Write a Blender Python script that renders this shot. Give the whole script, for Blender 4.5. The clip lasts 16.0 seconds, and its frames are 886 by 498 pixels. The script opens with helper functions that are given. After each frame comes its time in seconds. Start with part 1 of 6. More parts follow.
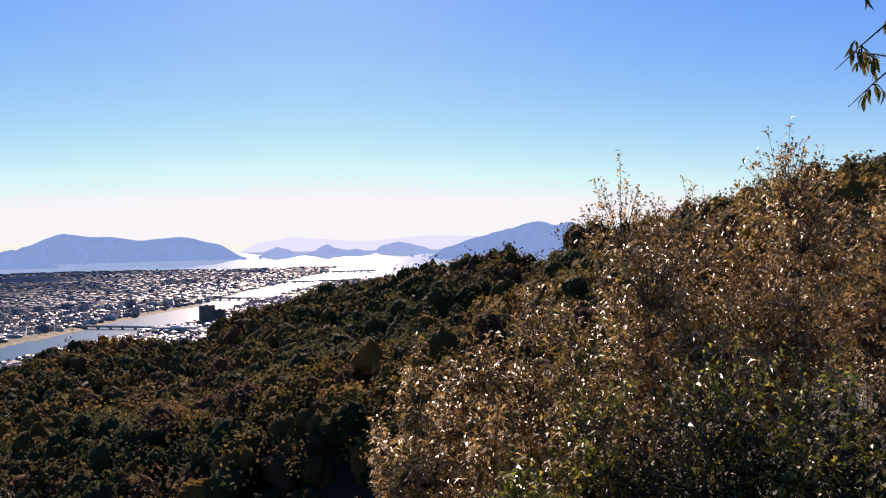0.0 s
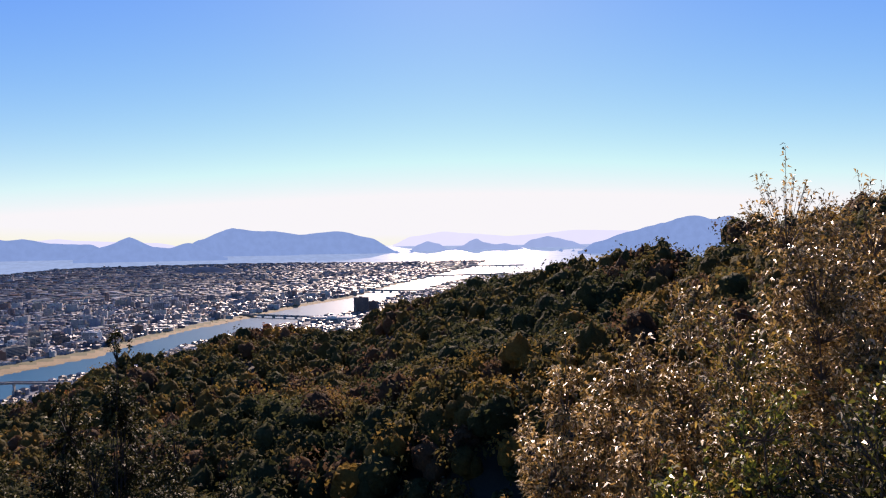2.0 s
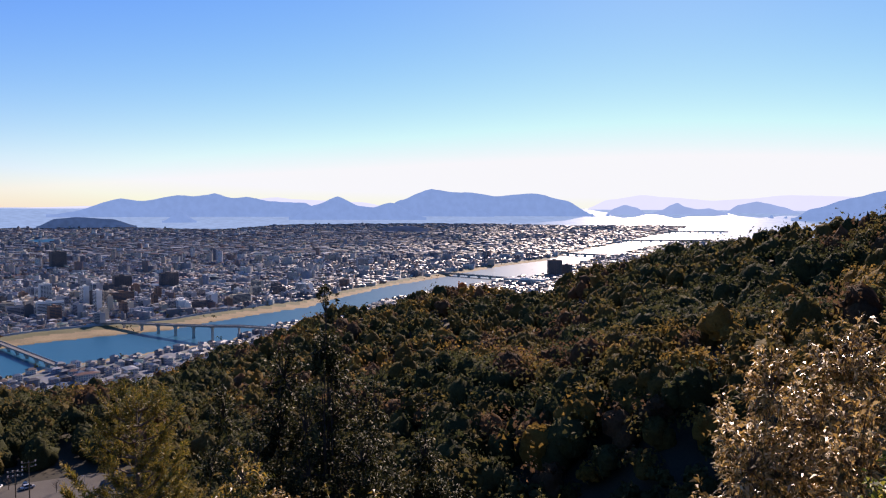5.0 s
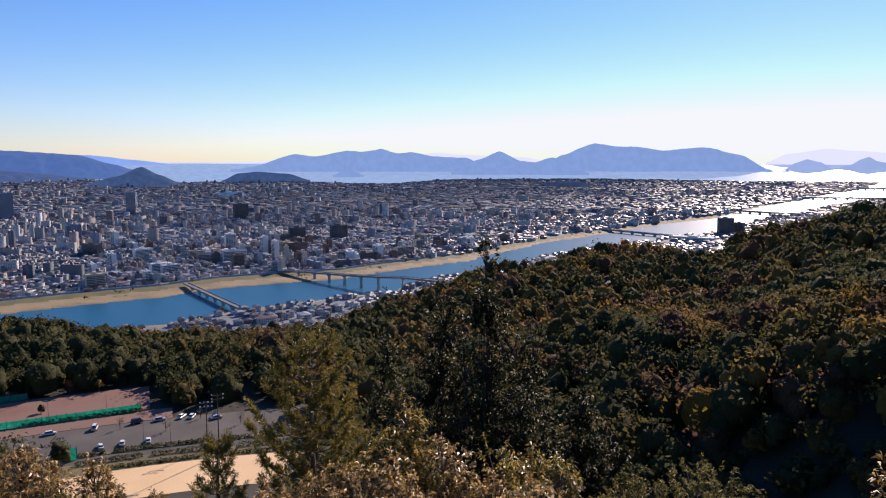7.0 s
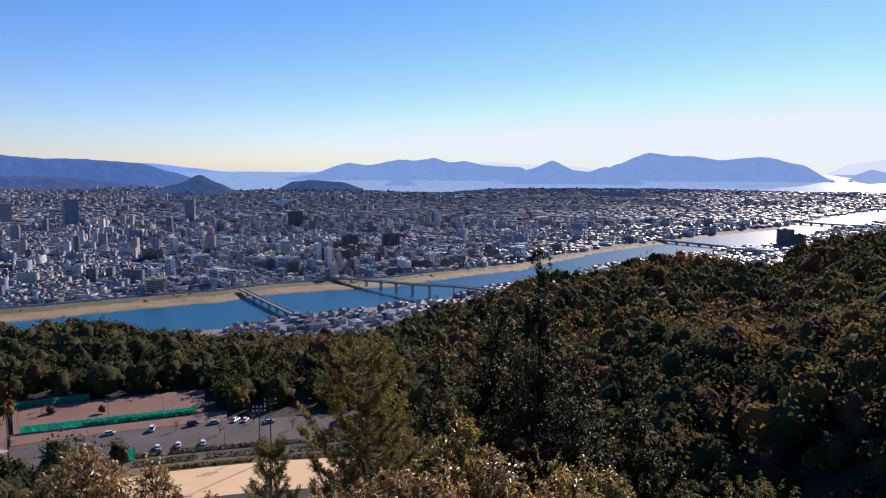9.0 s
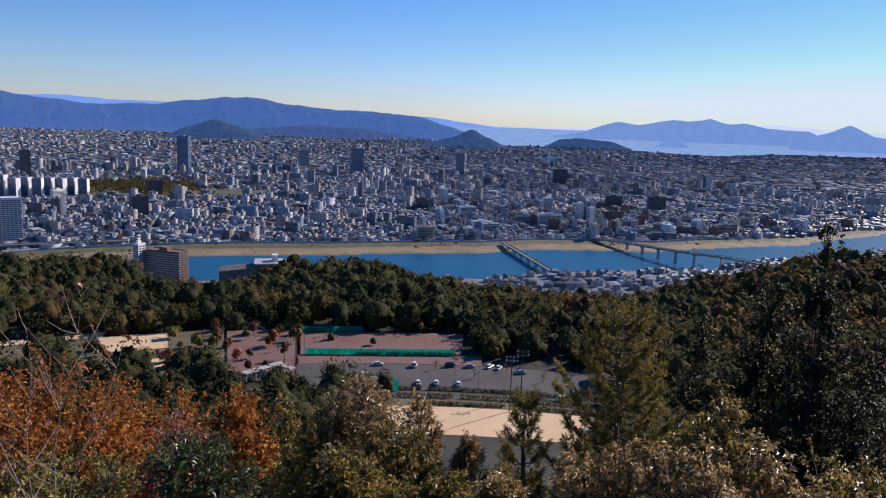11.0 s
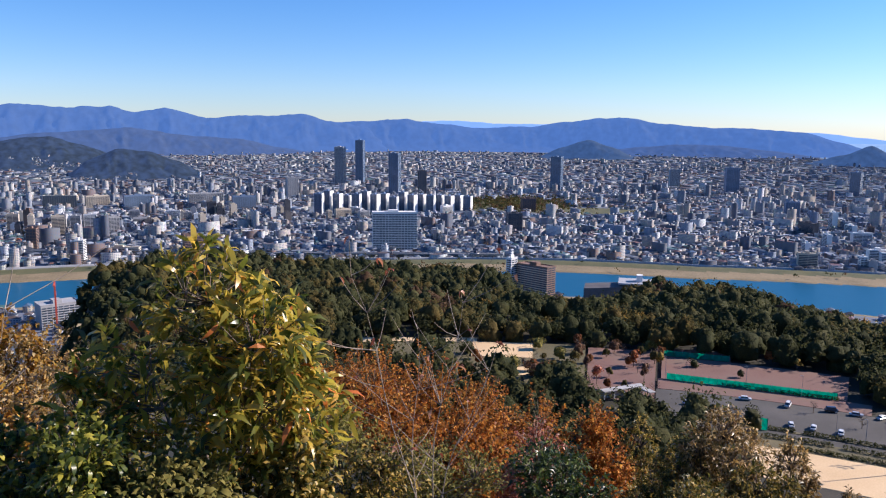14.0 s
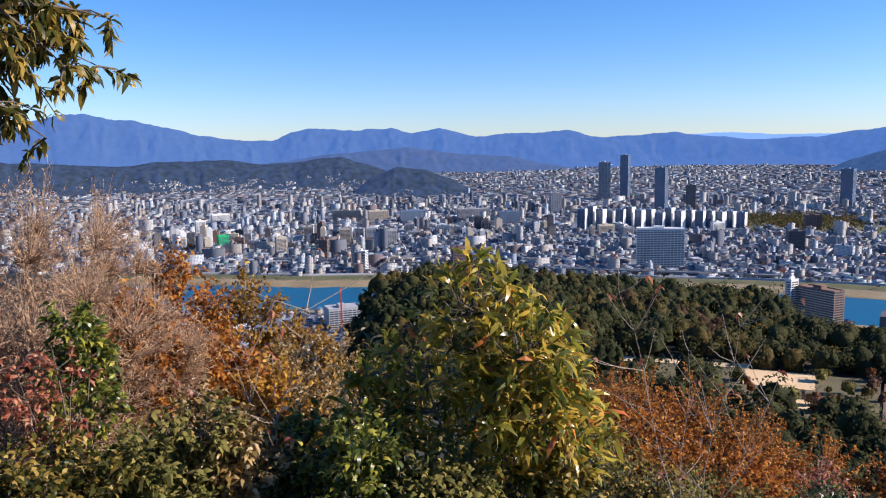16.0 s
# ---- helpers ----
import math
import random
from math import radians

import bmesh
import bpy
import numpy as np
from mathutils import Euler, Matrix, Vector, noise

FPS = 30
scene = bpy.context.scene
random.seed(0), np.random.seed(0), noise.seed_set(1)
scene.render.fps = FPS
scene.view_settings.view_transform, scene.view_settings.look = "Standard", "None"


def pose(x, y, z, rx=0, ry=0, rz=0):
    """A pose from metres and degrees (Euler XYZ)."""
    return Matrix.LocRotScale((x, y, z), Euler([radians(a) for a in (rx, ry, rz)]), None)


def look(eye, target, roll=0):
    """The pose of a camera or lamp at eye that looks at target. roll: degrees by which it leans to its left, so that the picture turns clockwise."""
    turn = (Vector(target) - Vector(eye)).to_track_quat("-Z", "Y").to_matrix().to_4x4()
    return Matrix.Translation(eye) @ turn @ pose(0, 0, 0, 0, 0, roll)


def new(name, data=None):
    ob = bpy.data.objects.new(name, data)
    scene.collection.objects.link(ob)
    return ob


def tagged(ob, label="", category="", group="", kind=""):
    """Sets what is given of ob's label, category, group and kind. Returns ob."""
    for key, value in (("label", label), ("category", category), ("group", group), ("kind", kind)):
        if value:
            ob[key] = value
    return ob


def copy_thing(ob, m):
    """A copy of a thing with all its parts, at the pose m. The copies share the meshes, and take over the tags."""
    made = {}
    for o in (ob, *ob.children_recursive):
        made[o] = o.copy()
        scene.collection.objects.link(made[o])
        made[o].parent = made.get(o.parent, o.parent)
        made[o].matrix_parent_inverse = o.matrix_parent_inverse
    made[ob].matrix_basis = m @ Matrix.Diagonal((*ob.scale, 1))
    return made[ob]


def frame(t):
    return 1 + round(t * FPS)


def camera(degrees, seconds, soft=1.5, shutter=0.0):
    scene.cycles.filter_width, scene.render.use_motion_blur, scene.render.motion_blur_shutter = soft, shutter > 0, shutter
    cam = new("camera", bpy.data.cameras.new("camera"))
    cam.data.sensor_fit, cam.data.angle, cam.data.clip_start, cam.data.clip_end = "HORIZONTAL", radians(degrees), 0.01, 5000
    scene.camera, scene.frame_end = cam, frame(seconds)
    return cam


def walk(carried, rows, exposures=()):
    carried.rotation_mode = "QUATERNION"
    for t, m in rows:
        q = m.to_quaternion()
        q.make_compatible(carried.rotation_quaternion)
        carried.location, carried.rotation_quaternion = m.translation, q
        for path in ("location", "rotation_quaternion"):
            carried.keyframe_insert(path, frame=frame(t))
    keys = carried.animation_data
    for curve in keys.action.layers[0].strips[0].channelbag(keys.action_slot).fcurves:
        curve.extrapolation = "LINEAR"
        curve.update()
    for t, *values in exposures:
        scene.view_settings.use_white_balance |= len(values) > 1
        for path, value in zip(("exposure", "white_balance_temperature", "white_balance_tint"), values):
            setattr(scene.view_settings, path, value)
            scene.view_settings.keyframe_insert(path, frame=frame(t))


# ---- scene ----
# ---------------------------------------------------------------- camera
EYE_Z = 250.0
PATH = [
    (0.0, 0.140, 0.090, -0.100, -0.00, -0.45, 0.90),
    (0.5, 0.140, 0.090, -0.089, 3.92, -0.81, 0.56),
    (1.0, 0.140, 0.090, -0.078, 8.13, -0.57, 0.98),
    (1.5, 0.140, 0.090, -0.067, 10.01, -0.47, 0.90),
    (2.0, 0.140, 0.090, -0.056, 10.86, -0.70, 0.73),
    (2.5, 0.140, 0.090, -0.044, 12.95, -1.10, 0.48),
    (3.0, 0.140, 0.090, -0.033, 14.68, -1.50, 0.37),
    (3.5, 0.140, 0.090, -0.022, 15.15, -1.54, 0.38),
    (4.0, 0.140, 0.090, -0.011, 17.81, -1.79, 0.49),
    (4.5, 0.140, 0.090, 0.000, 21.55, -2.72, 0.07),
    (5.0, 0.140, 0.090, 0.000, 25.09, -3.40, -0.20),
    (7.5, 0.140, 0.090, 0.000, 38.50, -6.83, 0.00),
    (8.0, 0.140, 0.090, 0.000, 39.45, -6.29, -0.08),
    (10.5, 0.023, 0.015, 0.000, 50.57, -7.84, -1.91),
    (11.0, 0.000, 0.000, 0.000, 60.04, -9.46, -1.88),
    (11.5, 0.000, 0.000, 0.000, 64.70, -8.89, -0.48),
    (12.0, 0.000, 0.000, 0.000, 64.93, -9.10, -0.56),
    (12.5, 0.000, 0.000, 0.000, 67.94, -9.07, -0.55),
    (13.0, 0.000, 0.000, 0.000, 73.37, -8.43, -0.17),
    (13.5, 0.000, -0.010, 0.000, 80.59, -7.75, -0.36),
    (14.0, 0.000, -0.020, 0.000, 86.50, -8.59, -0.52),
    (14.5, 0.000, -0.030, 0.000, 92.25, -8.02, -0.16),
    (15.0, 0.000, -0.040, 0.000, 96.85, -8.35, -0.13),
    (15.5, 0.000, -0.050, 0.000, 101.29, -7.65, 0.41),
    (16.0, 0.000, -0.060, 0.000, 105.56, -7.40, 0.86),
]
cam = camera(59.16, 16.0, soft=1.15)
walk(cam, [(t, pose(x, y, EYE_Z + z, 90 + pitch, roll, yaw)) for t, x, y, z, yaw, pitch, roll in PATH],
     exposures=[(0.0, 0.14, 6100, 35), (5.0, 0.16, 6000, 33), (8.0, 0.12, 5750, 30), (11.0, -0.1, 5300, 28), (12.5, -0.14, 5220, 27), (14.0, 0.38, 5320, 24), (16.0, 0.42, 5320, 23)])

# ---------------------------------------------------------------- sky and sun
SUN_AZ, SUN_EL = 9.0, 30.0
world = bpy.data.worlds.new("sky")
scene.world = world
world.use_nodes = True
wn = world.node_tree.nodes
sky = wn.new("ShaderNodeTexSky")
sky.sky_type = "NISHITA"
sky.sun_disc = False
sky.sun_elevation = radians(SUN_EL)
sky.sun_rotation = radians(-SUN_AZ)
sky.altitude = 250
sky.air_density, sky.dust_density, sky.ozone_density = 1.0, 0.12, 4.0
wn["Background"].inputs["Strength"].default_value = 0.1
tone = wn.new("ShaderNodeHueSaturation")
tone.inputs["Saturation"].default_value = 1.22
world.node_tree.links.new(sky.outputs["Color"], tone.inputs["Color"])
# the sky near the sun never gets brighter than a pale cream
cap = wn.new("ShaderNodeMix")
cap.data_type, cap.blend_type = "RGBA", "DARKEN"
cap.inputs["Factor"].default_value = 1.0
cap.inputs["B"].default_value = (8.0, 8.6, 7.2, 1)
world.node_tree.links.new(tone.outputs["Color"], cap.inputs["A"])
world.node_tree.links.new(cap.outputs["Result"], wn["Background"].inputs["Color"])
sun_dir = Vector((-math.sin(radians(SUN_AZ)) * math.cos(radians(SUN_EL)),
                  math.cos(radians(SUN_AZ)) * math.cos(radians(SUN_EL)), math.sin(radians(SUN_EL))))
sun = new("sun", bpy.data.lights.new("sun", "SUN"))
sun.data.energy, sun.data.angle, sun.data.color = 6.5, radians(0.55), (1.0, 0.83, 0.56)
sun.matrix_world = look(sun_dir * 400 + Vector((0, 0, 300)), (0, 0, 300))


# ---------------------------------------------------------------- plan helpers
def ray(az):
    a = np.radians(az)
    return -np.sin(a), np.cos(a)


def spot(az, d, z=0.0):
    ux, uy = ray(az)
    return Vector((float(ux * d), float(uy * d), float(z)))


NEAR_PLAN, FAR_EDGE = 2400.0, 4900.0


def drawn_in(co):
    """Distances beyond 2.4 km are drawn in towards the eye, along each line of sight, so that the horizon lies inside 4.9 km."""
    co = np.asarray(co, dtype=float).reshape(-1, 3)
    d = np.hypot(co[:, 0], co[:, 1])
    g = FAR_EDGE - (FAR_EDGE - NEAR_PLAN) ** 2 / (np.maximum(d, NEAR_PLAN) - 2 * NEAR_PLAN + FAR_EDGE)
    s = np.where(d > NEAR_PLAN, g / np.maximum(d, 1.0), 1.0)
    out = co * s[:, None]
    out[:, 2] += EYE_Z * (1 - s)
    return out


def dip(d):
    """How far the round earth falls away beyond the town."""
    return np.maximum(np.asarray(d, float) - 9000, 0) ** 2 / 1.48e7


def at(az, knots):
    xs, ys = zip(*sorted(knots))
    return np.interp(az, xs, ys)


def wave(x, y, scale, seed=0.0):
    """A cheap smooth noise on arrays, about -1 to 1."""
    x, y = np.asarray(x) / scale + seed * 1.7, np.asarray(y) / scale - seed * 2.3
    return (np.sin(x * 1.3 + 1.7 * np.sin(y * 0.9 + seed)) * np.cos(y * 1.1 - 1.3 * np.sin(x * 0.7))
            + 0.5 * np.sin(x * 2.9 + y * 2.1 + 2 * np.sin(y * 1.9)) + 0.3 * np.cos(y * 5.3 - x * 4.1)) / 1.8


# river and coast: the far and near water's edge by bearing
FAR_BANK = [(150, 2000), (130, 1600), (124, 1530), (116, 1425), (105, 1385), (90, 1375), (77, 1400), (68, 1401), (57, 1463),
            (53, 1533), (44.5, 1597), (35, 1867), (25, 2600), (17.5, 3400), (12.5, 4900), (8.8, 6800), (7.6, 8900), (-60, 9000)]
NEAR_BANK = [(150, 1650), (130, 1350), (116, 1215), (77, 1181), (57, 1217), (51.5, 1297), (47.8, 1335), (40.7, 1435), (30, 1900),
             (17.5, 2720), (12.5, 3900), (7.6, 5446), (4.3, 7492), (0, 11000), (-60, 16000)]
COAST = [(180, 1e6), (66, 1e6), (63, 9600), (57, 8100), (48, 8100), (41, 7300), (36, 8800), (25, 9300), (15, 8700), (8.6, 9100),
         (7.4, 9000), (7.2, 5600), (-60, 5600)]

# the wooded hill: nine steps (distance, height) along each bearing
HILL = {
    -180: [(3, 249.4), (8, 251), (30, 258), (80, 275), (150, 300), (260, 330), (380, 350), (560, 340), (760, 250), (1050, 30)],
    -62: [(3, 248.2), (8, 248), (30, 250), (80, 256), (150, 265), (260, 275), (380, 285), (560, 270), (760, 180), (1050, 20)],
    -27: [(3, 248.2), (8, 246.5), (30, 243), (80, 238), (130, 238), (200, 250), (300, 263), (600, 225), (800, 130), (1050, 8)],
    -11: [(3, 248.2), (8, 245.5), (30, 236), (80, 214), (140, 203), (260, 226), (380, 245), (620, 175), (800, 90), (1050, 4)],
    -5: [(3, 248.2), (8, 245.2), (30, 234), (80, 208), (145, 184), (250, 216), (340, 218), (420, 238), (780, 90), (1050, 4)],
    0: [(3, 248.2), (8, 245), (30, 233), (80, 203), (142, 175), (240, 208), (300, 203), (450, 232), (760, 90), (1050, 4)],
    8: [(3, 248.2), (8, 245), (30, 232), (80, 200), (142, 170), (250, 203), (320, 195), (530, 216), (760, 80), (1050, 4)],
    14: [(3, 248.2), (8, 245), (30, 232), (80, 198), (145, 166), (260, 193), (340, 181), (600, 192), (780, 70), (1050, 4)],
    18: [(3, 248.2), (8, 245), (30, 232), (80, 198), (148, 164), (270, 186), (360, 168), (620, 170), (800, 60), (1050, 4)],
    24.5: [(3, 248.2), (8, 245), (30, 232), (80, 198), (150, 163), (290, 180), (380, 160), (650, 171), (800, 60), (1050, 4)],
    31: [(3, 248.2), (8, 245), (30, 232), (80, 198), (156, 163), (300, 168), (400, 148), (650, 153), (800, 50), (1050, 4)],
    40: [(3, 248.2), (8, 245), (30, 232), (80, 198), (150, 170), (240, 156), (380, 146), (620, 130), (800, 40), (1000, 4)],
    47: [(3, 248.2), (8, 245), (30, 232), (80, 198), (150, 170), (228, 155), (370, 154), (600, 108), (800, 30), (980, 4)],
    59: [(3, 248.2), (8, 245), (30, 232), (80, 198), (150, 170), (228, 155), (372, 154), (600, 116), (800, 30), (980, 4)],
    66: [(3, 248.2), (8, 245), (30, 232), (80, 198), (150, 170), (228, 155), (375, 154), (560, 139), (800, 30), (980, 4)],
    70: [(3, 248.2), (8, 245), (30, 232), (80, 198), (150, 170), (228, 155), (375, 154), (560, 138), (800, 30), (980, 4)],
    77: [(3, 248.2), (8, 245), (30, 232), (80, 198), (150, 172), (235, 155), (375, 154), (600, 104), (800, 30), (980, 4)],
    80.2: [(3, 248.2), (8, 245.2), (30, 233), (80, 200), (150, 173), (236, 155), (377, 154), (605, 113), (800, 34), (980, 4)],
    82.2: [(3, 248.2), (8, 245.3), (30, 234), (80, 202), (150, 174), (238, 155), (378, 154), (610, 133), (800, 40), (980, 4)],
    87: [(3, 248.2), (8, 245.5), (30, 235), (80, 204), (150, 176), (240, 156), (380, 154), (620, 135), (800, 40), (980, 4)],
    98: [(3, 248.2), (8, 246), (30, 238), (80, 208), (150, 180), (240, 160), (380, 156), (640, 138), (800, 40), (980, 4)],
    106: [(3, 248.2), (8, 246.2), (30, 239), (80, 209), (150, 180), (240, 160), (390, 150), (610, 152), (800, 50), (980, 4)],
    110: [(3, 248.2), (8, 246.4), (30, 240), (80, 210), (150, 180), (240, 158), (400, 140), (600, 146), (800, 50), (980, 4)],
    116: [(3, 248.2), (8, 246.6), (30, 241), (80, 212), (150, 180), (240, 150), (400, 90), (600, 40), (800, 10), (980, 4)],
    135: [(3, 248.3), (8, 247.5), (30, 246), (80, 230), (150, 200), (240, 160), (400, 90), (600, 30), (800, 8), (980, 4)],
    180: [(3, 249.4), (8, 251), (30, 258), (80, 275), (150, 300), (260, 330), (380, 350), (560, 340), (760, 250), (1050, 30)],
}
HILL_AZ = np.array(sorted(HILL))
HILL_D = np.array([[d for d, _ in HILL[a]] for a in sorted(HILL)], dtype=float)
HILL_Z = np.array([[z for _, z in HILL[a]] for a in sorted(HILL)], dtype=float)


def hill_height(az, d):
    az, d = np.broadcast_arrays(np.asarray(az, float), np.asarray(d, float))
    i = np.clip(np.searchsorted(HILL_AZ, az, side="right") - 1, 0, len(HILL_AZ) - 2)
    w = (az - HILL_AZ[i]) / (HILL_AZ[i + 1] - HILL_AZ[i])
    w = w * w * (3 - 2 * w)
    out = np.full(az.shape, 248.4)
    kd = HILL_D[i] * (1 - w)[..., None] + HILL_D[i + 1] * w[..., None]
    kz = HILL_Z[i] * (1 - w)[..., None] + HILL_Z[i + 1] * w[..., None]
    for k in range(kd.shape[-1] - 1):
        a, b = kd[..., k], kd[..., k + 1]
        u = np.clip((d - a) / (b - a), 0, 1)
        u = u * u * (3 - 2 * u) * 0.6 + u * 0.4
        out = np.where(d >= a, kz[..., k] + (kz[..., k + 1] - kz[..., k]) * u, out)
    return np.where(d < kd[..., 0], kz[..., 0], out)


def in_water(az, d):
    river = (d > at(az, NEAR_BANK)) & (d < at(az, FAR_BANK))
    dock = (np.hypot((az - 52.0) / 1.3, (d - 5500.0) / 300.0) < 1)
    return river | (d > at(az, COAST)) | dock


def ground_height(az, d):
    az, d = np.broadcast_arrays(np.asarray(az, float), np.asarray(d, float))
    z = hill_height(az, d)
    x, y = ray(az)
    x, y = x * d, y * d
    rough = np.clip((d - 60) / 200, 0, 1) * np.clip((z - 10) / 60, 0, 1)
    plateau = (d > 225) & (d < 375) & (az > 43) & (az < 93)
    z = z + np.where(plateau, 0, rough * (2.5 * wave(x, y, 38, 1) + 3.0 * wave(x, y, 95, 2)))
    far, near = at(az, FAR_BANK), at(az, NEAR_BANK)
    plain = 3.2 + np.where(az > 66, np.clip((d - 5200) / 5000, 0, 1) * 40, 0) + np.clip((d - 4300) / 1500, 0, 1) * 75 * np.clip((az - 104) / 6, 0, 1)
    levee = np.clip(1 - np.abs(d - far - 95) / 28, 0, 1) * 3.5 * (d < 6000)
    low = np.clip((far + 75 - d) / 75, 0, 1) * 2.2
    z = np.where(d > 1050, np.minimum(z, plain) + levee - np.where(d > far, low, 0), z)
    return np.where(in_water(az, d), -4.0, z)


# ---------------------------------------------------------------- mesh helpers
def mesh_object(name, verts, faces, mats, parent=None, label="", mat_ids=None, uvs=None, smooth=False):
    me = bpy.data.meshes.new(name)
    verts = np.asarray(verts, dtype=np.float32).reshape(-1, 3)
    if isinstance(faces, np.ndarray):
        n, k = faces.shape
        me.vertices.add(len(verts))
        me.vertices.foreach_set("co", verts.ravel())
        me.loops.add(n * k)
        me.loops.foreach_set("vertex_index", faces.ravel().astype(np.int32))
        me.polygons.add(n)
        me.polygons.foreach_set("loop_start", np.arange(0, n * k, k, dtype=np.int32))
        me.update(calc_edges=True)
    else:
        me.from_pydata(verts.tolist(), [], faces)
    for m in mats if isinstance(mats, (list, tuple)) else [mats]:
        me.materials.append(m)
    if mat_ids is not None:
        me.polygons.foreach_set("material_index", np.asarray(mat_ids, dtype=np.int32))
    if uvs is not None:
        layer = me.uv_layers.new(name="metres")
        layer.data.foreach_set("uv", np.asarray(uvs, dtype=np.float32).ravel())
    if smooth:
        me.polygons.foreach_set("use_smooth", np.ones(len(me.polygons), dtype=bool))
    me.update()
    ob = new(name, me)
    if parent is not None:
        ob.parent = parent
    if label:
        tagged(ob, label)
    return ob


def part(name, bm, mats, parent, label=""):
    me = bpy.data.meshes.new(name)
    bm.normal_update()
    bm.to_mesh(me)
    bm.free()
    for m in mats if isinstance(mats, (list, tuple)) else [mats]:
        me.materials.append(m)
    ob = new(name, me)
    ob.parent = parent
    if label:
        tagged(ob, label)
    return ob


def thing(name, label, category, place, turn=0.0, group="", kind=""):
    ob = new(name)
    ob.matrix_world = pose(place[0], place[1], place[2], 0, 0, turn)
    return tagged(ob, label, category, group, kind)


def add_box(bm, lo, hi, bevel=0.0):
    lo, hi = Vector(lo), Vector(hi)
    got = bmesh.ops.create_cube(bm, size=1, matrix=Matrix.LocRotScale((lo + hi) / 2, None, hi - lo))
    if bevel:
        edges = list({e for v in got["verts"] for e in v.link_edges})
        bmesh.ops.bevel(bm, geom=edges, offset=bevel, segments=1, affect="EDGES")


def boxed(name, lo, hi, mat, parent, label="", bevel=0.0):
    bm = bmesh.new()
    add_box(bm, lo, hi, bevel)
    return part(name, bm, mat, parent, label)


def tubes(paths, sides=5):
    """Tapered tubes: each path is an array of x, y, z, radius."""
    vs, fs, base = [], [], 0
    ring = np.arange(sides) * 2 * np.pi / sides
    for p in paths:
        p = np.asarray(p, float)
        c, r = p[:, :3], p[:, 3]
        t = np.gradient(c, axis=0)
        t /= np.linalg.norm(t, axis=1)[:, None] + 1e-9
        up = np.where(np.abs(t[:, 2:3]) > 0.9, [[1.0, 0, 0]], [[0, 0, 1.0]])
        u = np.cross(t, up)
        u /= np.linalg.norm(u, axis=1)[:, None] + 1e-9
        w = np.cross(t, u)
        v = c[:, None] + r[:, None, None] * (np.cos(ring)[None, :, None] * u[:, None] + np.sin(ring)[None, :, None] * w[:, None])
        vs.append(v.reshape(-1, 3))
        n = len(p)
        for i in range(n - 1):
            for k in range(sides):
                k2 = (k + 1) % sides
                fs.append((base + i * sides + k, base + i * sides + k2, base + (i + 1) * sides + k2, base + (i + 1) * sides + k))
        base += n * sides
    return np.concatenate(vs), np.array(fs, dtype=np.int32)


# ---------------------------------------------------------------- materials
def material(name):
    m = bpy.data.materials.new(name)
    m.use_nodes = True
    return m, m.node_tree.nodes, m.node_tree.links, m.node_tree.nodes["Principled BSDF"]


def ramp_of(nodes, stops):
    r = nodes.new("ShaderNodeValToRGB")
    while len(r.color_ramp.elements) < len(stops):
        r.color_ramp.elements.new(0.5)
    for e, (p, c) in zip(r.color_ramp.elements, stops):
        e.position, e.color = p, (*c, 1)
    return r


def surface(name, stops, scale=1.0, fine=8.0, rough=0.85, bump=0.3, metal=0.0, depth=0.05, detail=6.0):
    """A noisy surface: a broad and a fine noise pick from a colour ramp; both give relief."""
    m, n, l, p = material(name)
    pos = n.new("ShaderNodeNewGeometry")
    a, b = n.new("ShaderNodeTexNoise"), n.new("ShaderNodeTexNoise")
    a.inputs["Scale"].default_value, b.inputs["Scale"].default_value = scale, fine
    a.inputs["Detail"].default_value = detail
    b.inputs["Detail"].default_value = 4
    for t in (a, b):
        l.new(pos.outputs["Position"], t.inputs["Vector"])
    mix = n.new("ShaderNodeMath")
    mix.operation = "MULTIPLY_ADD"
    mix.inputs[1].default_value = 0.45
    l.new(b.outputs["Fac"], mix.inputs[0])
    half = n.new("ShaderNodeMath")
    half.operation = "MULTIPLY"
    half.inputs[1].default_value = 0.55
    l.new(a.outputs["Fac"], half.inputs[0])
    l.new(half.outputs[0], mix.inputs[2])
    r = ramp_of(n, stops)
    l.new(mix.outputs[0], r.inputs["Fac"])
    l.new(r.outputs["Color"], p.inputs["Base Color"])
    p.inputs["Roughness"].default_value, p.inputs["Metallic"].default_value = rough, metal
    if bump:
        bn = n.new("ShaderNodeBump")
        bn.inputs["Strength"].default_value, bn.inputs["Distance"].default_value = bump, depth
        l.new(mix.outputs[0], bn.inputs["Height"])
        l.new(bn.outputs["Normal"], p.inputs["Normal"])
    return m


